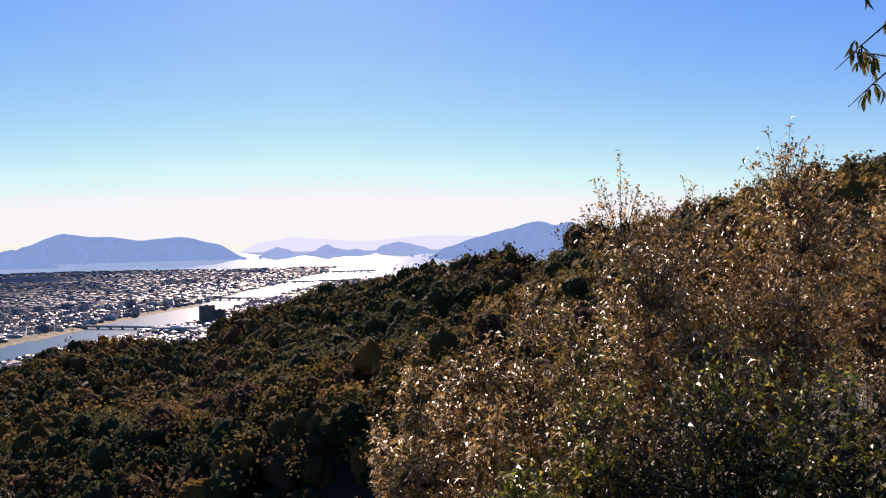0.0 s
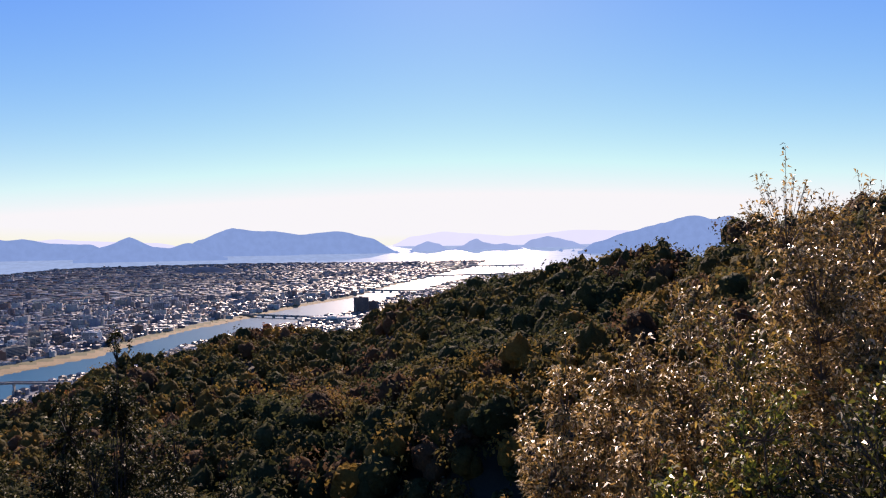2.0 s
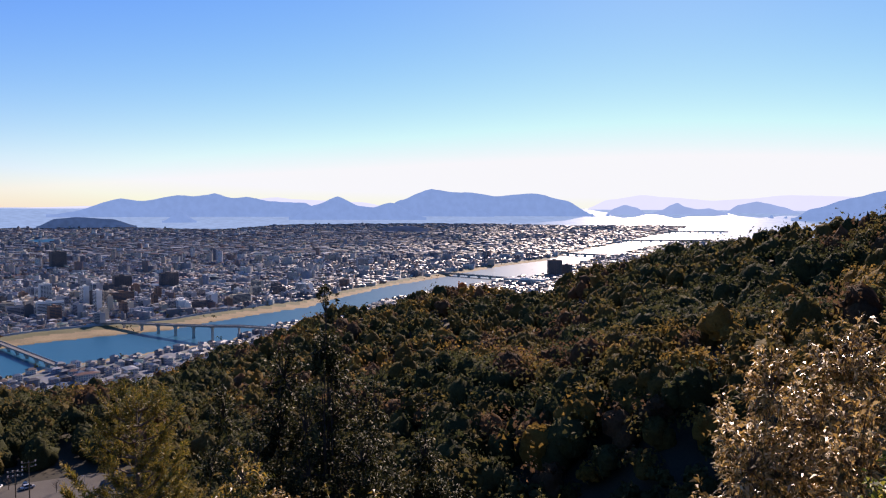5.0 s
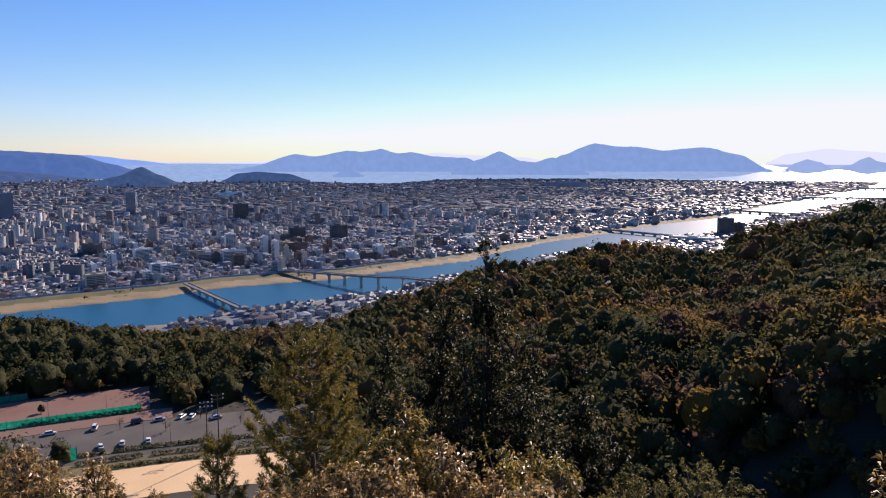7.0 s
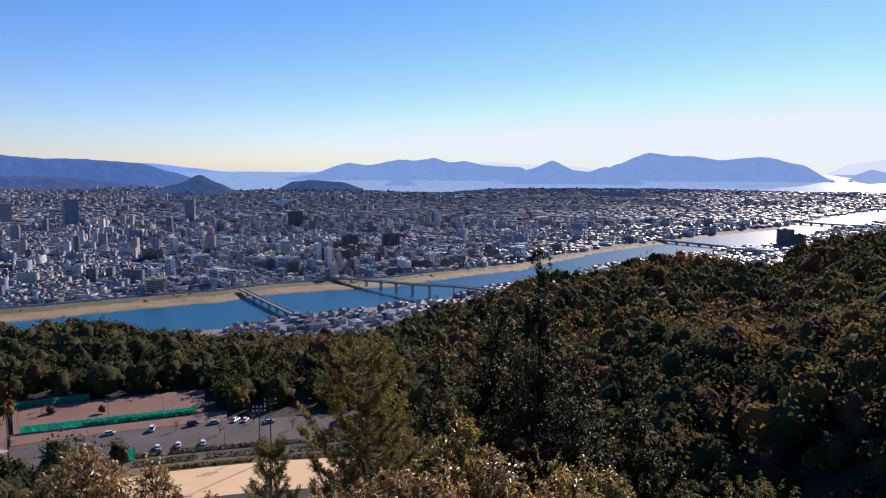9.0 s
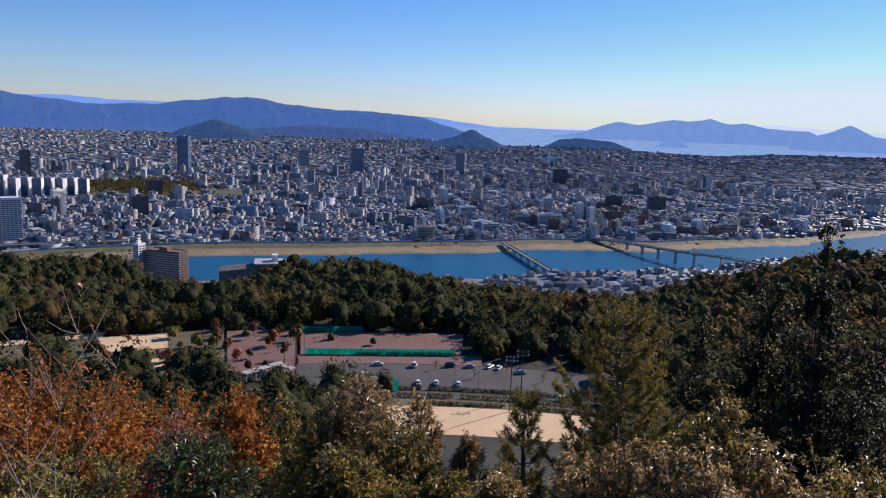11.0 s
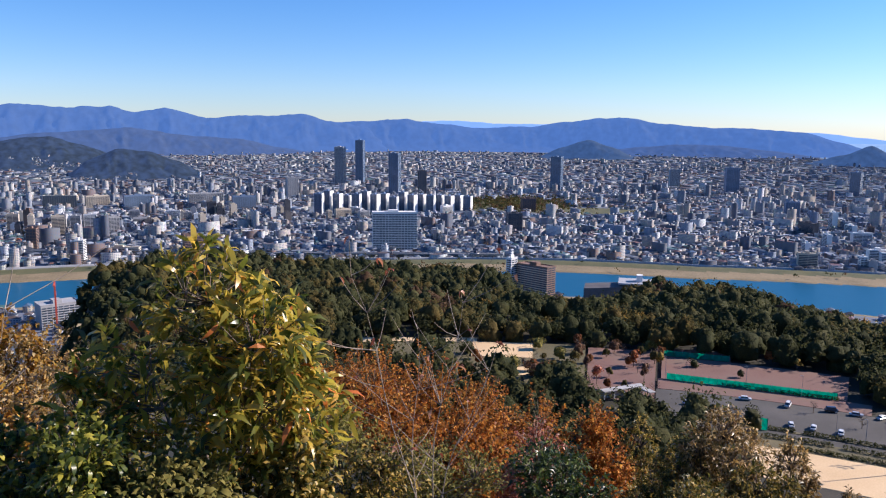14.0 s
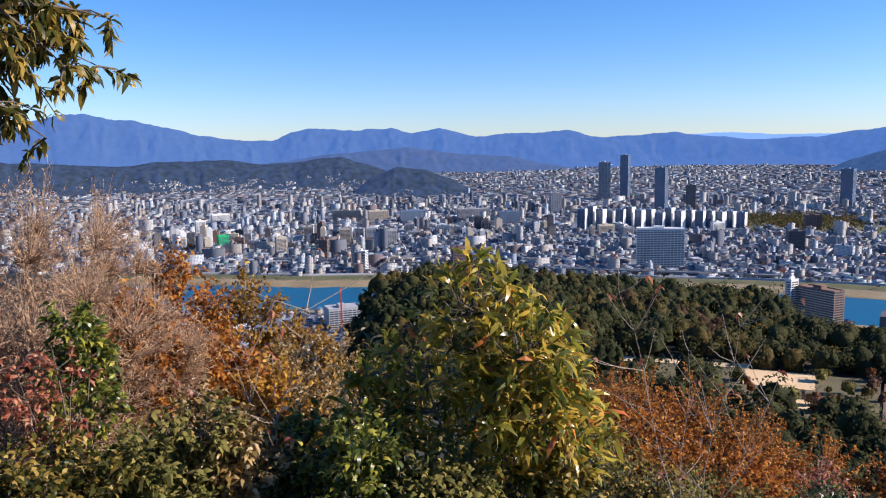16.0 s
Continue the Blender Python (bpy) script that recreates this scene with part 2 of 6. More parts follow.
def leafy(name, stops, rough=0.45, trans=0.35, spec=0.5, single=False, crowns=False):
    """Leaves: the colour varies from leaf to leaf; some light comes through them."""
    m, n, l, p = material(name)
    g = n.new("ShaderNodeNewGeometry")
    r = ramp_of(n, stops)
    if single:
        info = n.new("ShaderNodeObjectInfo")
        l.new(info.outputs["Random"], r.inputs["Fac"])
    elif not crowns:
        l.new(g.outputs["Random Per Island"], r.inputs["Fac"])
    nz = n.new("ShaderNodeTexNoise")
    nz.inputs["Scale"].default_value = 0.6
    l.new(g.outputs["Position"], nz.inputs["Vector"])
    if crowns:
        # whole crowns differ in tone, with a fine leafy grain and relief
        big = n.new("ShaderNodeTexNoise")
        big.inputs["Scale"].default_value, big.inputs["Detail"].default_value = 0.09, 3
        l.new(g.outputs["Position"], big.inputs["Vector"])
        tone_ = n.new("ShaderNodeMapRange")
        tone_.inputs["From Min"].default_value, tone_.inputs["From Max"].default_value = 0.3, 0.7
        l.new(big.outputs["Fac"], tone_.inputs["Value"])
        mixed = n.new("ShaderNodeMix")
        mixed.data_type = "FLOAT"
        mixed.inputs["Factor"].default_value = 0.28
        l.new(tone_.outputs["Result"], mixed.inputs["A"])
        l.new(g.outputs["Random Per Island"], mixed.inputs["B"])
        l.new(mixed.outputs["Result"], r.inputs["Fac"])
        nz.inputs["Scale"].default_value, nz.inputs["Detail"].default_value = 1.4, 7
        bn = n.new("ShaderNodeBump")
        bn.inputs["Strength"].default_value, bn.inputs["Distance"].default_value = 0.8, 0.6
        l.new(nz.outputs["Fac"], bn.inputs["Height"])
        l.new(bn.outputs["Normal"], p.inputs["Normal"])
    hsv = n.new("ShaderNodeHueSaturation")
    mr = n.new("ShaderNodeMapRange")
    mr.inputs["From Min"].default_value, mr.inputs["From Max"].default_value = 0.3, 0.7
    mr.inputs["To Min"].default_value, mr.inputs["To Max"].default_value = (0.78, 1.22) if crowns else (0.7, 1.3)
    l.new(nz.outputs["Fac"], mr.inputs["Value"])
    l.new(mr.outputs["Result"], hsv.inputs["Value"])
    l.new(r.outputs["Color"], hsv.inputs["Color"])
    l.new(hsv.outputs["Color"], p.inputs["Base Color"])
    p.inputs["Roughness"].default_value = rough
    p.inputs["Specular IOR Level"].default_value = spec
    tr = n.new("ShaderNodeBsdfTranslucent")
    l.new(hsv.outputs["Color"], tr.inputs["Color"])
    mx = n.new("ShaderNodeMixShader")
    mx.inputs["Fac"].default_value = trans
    l.new(p.outputs["BSDF"], mx.inputs[1])
    l.new(tr.outputs["BSDF"], mx.inputs[2])
    l.new(mx.outputs["Shader"], n["Material Output"].inputs["Surface"])
    return m


# the default pane colour is lightened and blued, standing in for haze
def facade(name, walls, glass=(0.13, 0.17, 0.24), storey=3.0, bay=3.2, mortar=0.7, rough=0.7):
    """Walls with rows of windows set out in metres on the wall's own plane; the wall colour varies from house to house."""
    m, n, l, p = material(name)
    g = n.new("ShaderNodeNewGeometry")
    r = ramp_of(n, walls)
    r.color_ramp.interpolation = "CONSTANT"
    l.new(g.outputs["Random Per Island"], r.inputs["Fac"])
    uv = n.new("ShaderNodeUVMap")
    uv.uv_map = "metres"
    br = n.new("ShaderNodeTexBrick")
    br.offset = 0.0
    br.inputs["Scale"].default_value = 1.0
    br.inputs["Brick Width"].default_value, br.inputs["Row Height"].default_value = bay, storey
    br.inputs["Mortar Size"].default_value = mortar
    br.inputs["Mortar Smooth"].default_value = 0.1
    l.new(uv.outputs["UV"], br.inputs["Vector"])
    nz = n.new("ShaderNodeTexNoise")
    nz.inputs["Scale"].default_value = 0.12
    l.new(g.outputs["Position"], nz.inputs["Vector"])
    stain = n.new("ShaderNodeMix")
    stain.data_type, stain.blend_type = "RGBA", "MULTIPLY"
    stain.inputs["Factor"].default_value = 0.35
    l.new(r.outputs["Color"], stain.inputs["A"])
    l.new(nz.outputs["Color"], stain.inputs["B"])
    mx = n.new("ShaderNodeMix")
    mx.data_type = "RGBA"
    l.new(br.outputs["Fac"], mx.inputs["Factor"])
    mx.inputs["A"].default_value = (*glass, 1)
    l.new(stain.outputs["Result"], mx.inputs["B"])
    l.new(mx.outputs["Result"], p.inputs["Base Color"])
    rr = n.new("ShaderNodeMapRange")
    rr.inputs["To Min"].default_value, rr.inputs["To Max"].default_value = 0.15, rough
    l.new(br.outputs["Fac"], rr.inputs["Value"])
    l.new(rr.outputs["Result"], p.inputs["Roughness"])
    return m


def by_island(name, stops, rough=0.7, metal=0.0):
    m, n, l, p = material(name)
    g = n.new("ShaderNodeNewGeometry")
    r = ramp_of(n, stops)
    r.color_ramp.interpolation = "CONSTANT"
    l.new(g.outputs["Random Per Island"], r.inputs["Fac"])
    nz = n.new("ShaderNodeTexNoise")
    nz.inputs["Scale"].default_value = 0.3
    l.new(g.outputs["Position"], nz.inputs["Vector"])
    mx = n.new("ShaderNodeMix")
    mx.data_type, mx.blend_type = "RGBA", "MULTIPLY"
    mx.inputs["Factor"].default_value = 0.4
    l.new(r.outputs["Color"], mx.inputs["A"])
    l.new(nz.outputs["Color"], mx.inputs["B"])
    l.new(mx.outputs["Result"], p.inputs["Base Color"])
    p.inputs["Roughness"].default_value, p.inputs["Metallic"].default_value = rough, metal
    return m


def haze_glow_material(name, glow, dark=0.72, strength=1.0, scale=0.012, lit=(0.008, 0.012, 0.018)):
    """Far land or water as a plain backdrop: the haze before it is put into a faint emission."""
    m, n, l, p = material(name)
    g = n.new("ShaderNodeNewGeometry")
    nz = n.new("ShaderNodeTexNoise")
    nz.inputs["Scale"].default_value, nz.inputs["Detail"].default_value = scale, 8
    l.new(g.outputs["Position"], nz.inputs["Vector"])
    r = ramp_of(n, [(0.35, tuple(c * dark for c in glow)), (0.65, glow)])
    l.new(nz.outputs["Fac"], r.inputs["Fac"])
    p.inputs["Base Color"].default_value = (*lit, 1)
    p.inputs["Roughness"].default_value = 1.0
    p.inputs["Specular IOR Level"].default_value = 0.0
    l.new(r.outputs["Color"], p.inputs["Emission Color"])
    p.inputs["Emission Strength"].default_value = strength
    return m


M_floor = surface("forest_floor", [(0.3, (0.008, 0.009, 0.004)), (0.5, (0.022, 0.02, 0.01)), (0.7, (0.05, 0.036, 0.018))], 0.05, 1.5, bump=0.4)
# town ground blued a little to imitate the haze over the plain
M_town = surface("hazy_town_ground", [(0.3, (0.093, 0.114, 0.149)), (0.5, (0.145, 0.162, 0.207)), (0.62, (0.085, 0.114, 0.092)), (0.75, (0.204, 0.218, 0.253))], 0.012, 0.09, bump=0)
M_bank = surface("dry_grass_bank", [(0.3, (0.12, 0.095, 0.045)), (0.5, (0.23, 0.175, 0.09)), (0.7, (0.32, 0.24, 0.13))], 0.02, 0.3, bump=0.2)
M_levee = surface("grass_levee", [(0.3, (0.049, 0.060, 0.022)), (0.5, (0.098, 0.098, 0.038)), (0.7, (0.154, 0.135, 0.060))], 0.03, 0.5, bump=0.2)
M_sand = surface("sandy_ground", [(0.3, (0.58, 0.4, 0.2)), (0.5, (0.67, 0.48, 0.26)), (0.7, (0.74, 0.55, 0.32))], 0.06, 2.0, bump=0.1)
M_asphalt = surface("asphalt", [(0.3, (0.045, 0.041, 0.036)), (0.5, (0.072, 0.066, 0.058)), (0.7, (0.11, 0.10, 0.088))], 0.08, 4.0, bump=0.1)
M_deck = surface("weathered_deck", [(0.3, (0.09, 0.09, 0.095)), (0.6, (0.16, 0.16, 0.165))], 0.1, 1.0, bump=0.1)
M_concrete = surface("concrete", [(0.3, (0.28, 0.27, 0.25)), (0.5, (0.4, 0.39, 0.37)), (0.7, (0.5, 0.49, 0.46))], 0.2, 3.0, bump=0.1)
M_bark = surface("bark", [(0.3, (0.05, 0.035, 0.025)), (0.5, (0.12, 0.09, 0.065)), (0.7, (0.22, 0.18, 0.14))], 3.0, 30.0, bump=0.6, depth=0.01)
M_bark_dark = surface("dark_bark", [(0.3, (0.018, 0.014, 0.011)), (0.5, (0.035, 0.028, 0.022)), (0.7, (0.06, 0.05, 0.04))], 3.0, 30.0, bump=0.6, depth=0.01)
M_twig = surface("pale_twig", [(0.3, (0.14, 0.105, 0.07)), (0.5, (0.26, 0.2, 0.14)), (0.7, (0.4, 0.33, 0.25))], 3.0, 40.0, bump=0.2, depth=0.005)
M_steel = surface("painted_steel", [(0.3, (0.2, 0.22, 0.24)), (0.6, (0.32, 0.34, 0.36))], 0.5, 6.0, rough=0.5, bump=0.05)
M_dark = surface("dark_metal", [(0.3, (0.02, 0.02, 0.022)), (0.6, (0.05, 0.05, 0.05))], 1.0, 8.0, rough=0.5, bump=0.05)

# water: rippled, in two scales
M_water, n, l, p = material("rippled_water")
p.inputs["Base Color"].default_value = (0.008, 0.085, 0.16, 1)
p.inputs["Roughness"].default_value = 0.36
p.inputs["IOR"].default_value = 1.33
g = n.new("ShaderNodeNewGeometry")
w1, w2 = n.new("ShaderNodeTexNoise"), n.new("ShaderNodeTexNoise")
w1.inputs["Scale"].default_value, w2.inputs["Scale"].default_value = 0.03, 0.25
w2.inputs["Detail"].default_value = 3
for w in (w1, w2):
    l.new(g.outputs["Position"], w.inputs["Vector"])
bump_a, bump_b = n.new("ShaderNodeBump"), n.new("ShaderNodeBump")
bump_a.inputs["Strength"].default_value, bump_a.inputs["Distance"].default_value = 0.35, 0.5
bump_b.inputs["Strength"].default_value, bump_b.inputs["Distance"].default_value = 0.4, 0.12
l.new(w1.outputs["Fac"], bump_a.inputs["Height"])
l.new(w2.outputs["Fac"], bump_b.inputs["Height"])
l.new(bump_a.outputs["Normal"], bump_b.inputs["Normal"])
l.new(bump_b.outputs["Normal"], p.inputs["Normal"])

# the bay: its hazy, skylit paleness is put into the emission, mottled by noise
M_bay = haze_glow_material("bay_haze_glow", (0.29, 0.41, 0.54), 0.82, scale=0.03)
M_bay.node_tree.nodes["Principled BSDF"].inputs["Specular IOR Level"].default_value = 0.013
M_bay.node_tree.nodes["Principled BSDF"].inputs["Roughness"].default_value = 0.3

L_dark = leafy("dark_evergreen", [(0.0, (0.016, 0.022, 0.007)), (0.5, (0.040, 0.044, 0.013)), (0.85, (0.085, 0.080, 0.024)), (1.0, (0.17, 0.15, 0.05))], rough=0.6, trans=0.3, spec=0.18)
L_olive = leafy("olive_leaves", [(0.0, (0.085, 0.095, 0.022)), (0.5, (0.198, 0.175, 0.043)), (1.0, (0.309, 0.257, 0.065))], rough=0.7, trans=0.3, spec=0.12)
L_yellow = leafy("yellow_leaves", [(0.0, (0.144, 0.112, 0.024)), (0.5, (0.272, 0.192, 0.040)), (1.0, (0.416, 0.288, 0.064))], rough=0.7, trans=0.3, spec=0.12)
L_rust = leafy("rust_leaves", [(0.0, (0.144, 0.045, 0.019)), (0.5, (0.288, 0.096, 0.032)), (1.0, (0.448, 0.160, 0.048))], rough=0.7, trans=0.3, spec=0.12)
L_brown = leafy("brown_leaves", [(0.0, (0.064, 0.035, 0.022)), (0.5, (0.144, 0.080, 0.048)), (1.0, (0.224, 0.128, 0.072))], rough=0.7, trans=0.3, spec=0.12)
W_dark = leafy("wood_evergreen", [(0.0, (0.034, 0.042, 0.018)), (0.5, (0.070, 0.076, 0.030)), (1.0, (0.130, 0.120, 0.046))], rough=0.75, trans=0.46, spec=0.1, crowns=True)
W_olive = leafy("wood_olive", [(0.0, (0.060, 0.060, 0.020)), (0.5, (0.125, 0.102, 0.033)), (1.0, (0.205, 0.145, 0.046))], rough=0.75, trans=0.5, spec=0.1, crowns=True)
W_yellow = leafy("wood_yellow", [(0.0, (0.140, 0.098, 0.025)), (0.5, (0.250, 0.165, 0.040)), (1.0, (0.390, 0.240, 0.060))], rough=0.75, trans=0.5, spec=0.1, crowns=True)
W_rust = leafy("wood_rust", [(0.0, (0.125, 0.050, 0.022)), (0.5, (0.225, 0.092, 0.034)), (1.0, (0.330, 0.145, 0.052))], rough=0.75, trans=0.5, spec=0.1, crowns=True)
W_brown = leafy("wood_brown", [(0.0, (0.068, 0.042, 0.025)), (0.5, (0.130, 0.080, 0.044)), (1.0, (0.205, 0.126, 0.066))], rough=0.75, trans=0.5, spec=0.1, crowns=True)
L_gloss = leafy("glossy_dark_leaves", [(0.0, (0.018, 0.03, 0.008)), (0.6, (0.045, 0.075, 0.014)), (1.0, (0.16, 0.19, 0.035))], rough=0.35, trans=0.35, spec=0.4)
M_pale = surface("pale_bare_twig", [(0.3, (0.22, 0.17, 0.13)), (0.5, (0.32, 0.26, 0.2)), (0.7, (0.42, 0.35, 0.28))], 3.0, 40.0, bump=0.2, depth=0.003)
L_gold = leafy("golden_oak_leaves", [(0.0, (0.055, 0.048, 0.014)), (0.25, (0.17, 0.112, 0.032)), (0.6, (0.42, 0.265, 0.075)), (0.88, (0.62, 0.44, 0.18)), (1.0, (0.76, 0.64, 0.42))], rough=0.36, trans=0.42, spec=0.38)
L_goldgreen = leafy("green_gold_leaves", [(0.0, (0.03, 0.04, 0.008)), (0.4, (0.11, 0.105, 0.018)), (0.75, (0.38, 0.26, 0.042)), (1.0, (0.62, 0.43, 0.12))], rough=0.4, trans=0.45, spec=0.3)
L_chest = leafy("chestnut_leaves", [(0.0, (0.06, 0.09, 0.014)), (0.3, (0.19, 0.20, 0.024)), (0.6, (0.44, 0.36, 0.04)), (0.95, (0.76, 0.52, 0.07)), (0.99, (0.76, 0.22, 0.05))], rough=0.3, trans=0.55, spec=0.55)
L_chest_leaf = leafy("chestnut_leaf", [(0.0, (0.06, 0.09, 0.014)), (0.3, (0.19, 0.20, 0.024)), (0.6, (0.44, 0.36, 0.04)), (0.95, (0.76, 0.52, 0.07)), (0.99, (0.76, 0.22, 0.05))], rough=0.3, trans=0.55, spec=0.55, single=True)
L_orange = leafy("orange_leaves", [(0.0, (0.15, 0.05, 0.012)), (0.4, (0.42, 0.15, 0.022)), (0.8, (0.62, 0.26, 0.035)), (1.0, (0.68, 0.40, 0.08))], rough=0.5, trans=0.48, spec=0.2)
L_red = leafy("red_leaves", [(0.0, (0.26, 0.06, 0.03)), (0.6, (0.46, 0.16, 0.08)), (1.0, (0.6, 0.32, 0.18))], trans=0.4)
L_fresh = leafy("fresh_green_leaves", [(0.0, (0.035, 0.055, 0.010)), (0.4, (0.11, 0.14, 0.02)), (0.75, (0.28, 0.28, 0.035)), (1.0, (0.54, 0.46, 0.06))], rough=0.32, trans=0.45, spec=0.5)
L_pine = leafy("pine_needles", [(0.0, (0.06, 0.075, 0.014)), (0.5, (0.18, 0.155, 0.026)), (1.0, (0.40, 0.27, 0.045))], rough=0.5, trans=0.4, spec=0.25)
L_dry = leafy("dry_stalks", [(0.0, (0.25, 0.14, 0.07)), (0.5, (0.44, 0.27, 0.14)), (1.0, (0.58, 0.41, 0.23))], trans=0.4)
L_amber = leafy("amber_leaves", [(0.0, (0.20, 0.09, 0.012)), (0.4, (0.48, 0.25, 0.028)), (0.8, (0.70, 0.40, 0.05)), (1.0, (0.76, 0.52, 0.10))], rough=0.45, trans=0.5, spec=0.3)
M_dry = surface("brown_dry_twig", [(0.3, (0.19, 0.12, 0.07)), (0.5, (0.32, 0.21, 0.13)), (0.7, (0.44, 0.32, 0.21))], 3.0, 40.0, bump=0.2, depth=0.004)

# wall greys cooled a little to imitate blue haze over the town
F_city = facade("city_walls", [(0.0, (0.58, 0.55, 0.50)), (0.14, (0.29, 0.30, 0.33)), (0.26, (0.68, 0.66, 0.62)), (0.36, (0.16, 0.16, 0.175)), (0.46, (0.46, 0.39, 0.31)),
                               (0.58, (0.115, 0.115, 0.14)), (0.67, (0.70, 0.72, 0.74)), (0.76, (0.24, 0.15, 0.11)), (0.82, (0.32, 0.36, 0.44)), (0.91, (0.53, 0.47, 0.40))])
# roof greys carry the same haze tint in their colour
F_roof = by_island("hazy_city_roofs", [(0.0, (0.20, 0.215, 0.24)), (0.2, (0.08, 0.085, 0.105)), (0.36, (0.30, 0.32, 0.345)), (0.46, (0.055, 0.062, 0.08)), (0.62, (0.14, 0.105, 0.09)),
                                  (0.74, (0.50, 0.52, 0.55)), (0.82, (0.10, 0.15, 0.23)), (0.9, (0.19, 0.10, 0.075)), (0.96, (0.09, 0.17, 0.155))], rough=0.5)
# haze as emission: paler for far land, darker blue for the nearer hills
M_mount_near = haze_glow_material("mountain_haze_glow", (0.076, 0.150, 0.325), 0.88, scale=0.03, lit=(0.022, 0.026, 0.024))
M_mount_mid = haze_glow_material("island_haze_glow", (0.205, 0.325, 0.52), 0.92, scale=0.03, lit=(0.03, 0.03, 0.026))
M_mount_pale = haze_glow_material("far_range_haze_glow", (0.70, 0.74, 0.79), 0.98)
M_mount_inland = haze_glow_material("inland_range_haze_glow", (0.24, 0.39, 0.68), 0.92)
M_hill_dark = haze_glow_material("near_hill_haze_glow", (0.038, 0.060, 0.116), 0.5, scale=0.035, lit=(0.016, 0.020, 0.013))
M_island_far = haze_glow_material("small_island_haze_glow", (0.30, 0.41, 0.58), 0.94)
M_hill_haze = haze_glow_material("hill_haze_glow", (0.045, 0.085, 0.17), 0.75, scale=0.04, lit=(0.03, 0.034, 0.024))
M_foothill = haze_glow_material("foothill_haze_glow", (0.058, 0.105, 0.225), 0.8, scale=0.03, lit=(0.03, 0.032, 0.024))
# ---------------------------------------------------------------- ground, water
def polar_sheet(name, azs, ds, height, mats, pick=None):
    A, Dd = np.meshgrid(azs, ds, indexing="ij")
    z = height(A, Dd)
    ux, uy = ray(A)
    co = np.stack([ux * Dd, uy * Dd, z - dip(Dd)], -1).reshape(-1, 3)
    na, nd = A.shape
    i, j = np.meshgrid(np.arange(na - 1), np.arange(nd - 1), indexing="ij")
    a = (i * nd + j).ravel()
    faces = np.stack([a, a + nd, a + nd + 1, a + 1], -1)
    ids = None
    if pick is not None:
        ids = pick((A[:-1, :-1] + A[1:, 1:]).ravel() / 2, (Dd[:-1, :-1] + Dd[1:, 1:]).ravel() / 2)
    return mesh_object(name, drawn_in(co), faces, mats, mat_ids=ids, smooth=True)


def ground_kind(az, d):
    far = at(az, FAR_BANK)
    hill = hill_height(az, d) > 9
    out = np.where(hill, 0, 1)
    out = np.where((d > far - 10) & (d < far + 66) & (d < 8000), 2, out)
    out = np.where((d >= far + 66) & (d < far + 125) & (d < 6000), 3, out)
    out = np.where((d > at(az, NEAR_BANK) - 22) & (d <= at(az, NEAR_BANK) + 10) & (d < 5000), 2, out)
    green = (np.hypot((az - 81.5) / 4.2, (d - 2650) / 260) < 1) | (np.hypot((az - 76) / 5, (d - 2500) / 120) < 1)
    return np.where(green, 3, out)


AZS = np.concatenate([np.arange(-180, -48, 4.0), np.arange(-48, 140, 0.5), np.arange(140, 181, 4.0)])
DS = np.concatenate([[0.01, 0.4], np.geomspace(1.5, 1150, 95), np.linspace(1158, 1800, 66), np.geomspace(1815, 9500, 105), np.geomspace(9800, 250000, 24)])
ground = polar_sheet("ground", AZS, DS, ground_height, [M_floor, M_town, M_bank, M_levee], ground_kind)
tagged(ground, "wooded hillside, town plain and dry grassy riverbanks", "ground", kind="structure")
# beyond the coast the sheet glows: the bay's paleness is emission
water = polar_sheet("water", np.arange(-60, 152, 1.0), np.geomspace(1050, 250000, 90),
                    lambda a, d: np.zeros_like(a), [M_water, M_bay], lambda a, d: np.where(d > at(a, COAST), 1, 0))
tagged(water, "blue glittering river and pale glowing bay water", "water", kind="structure")


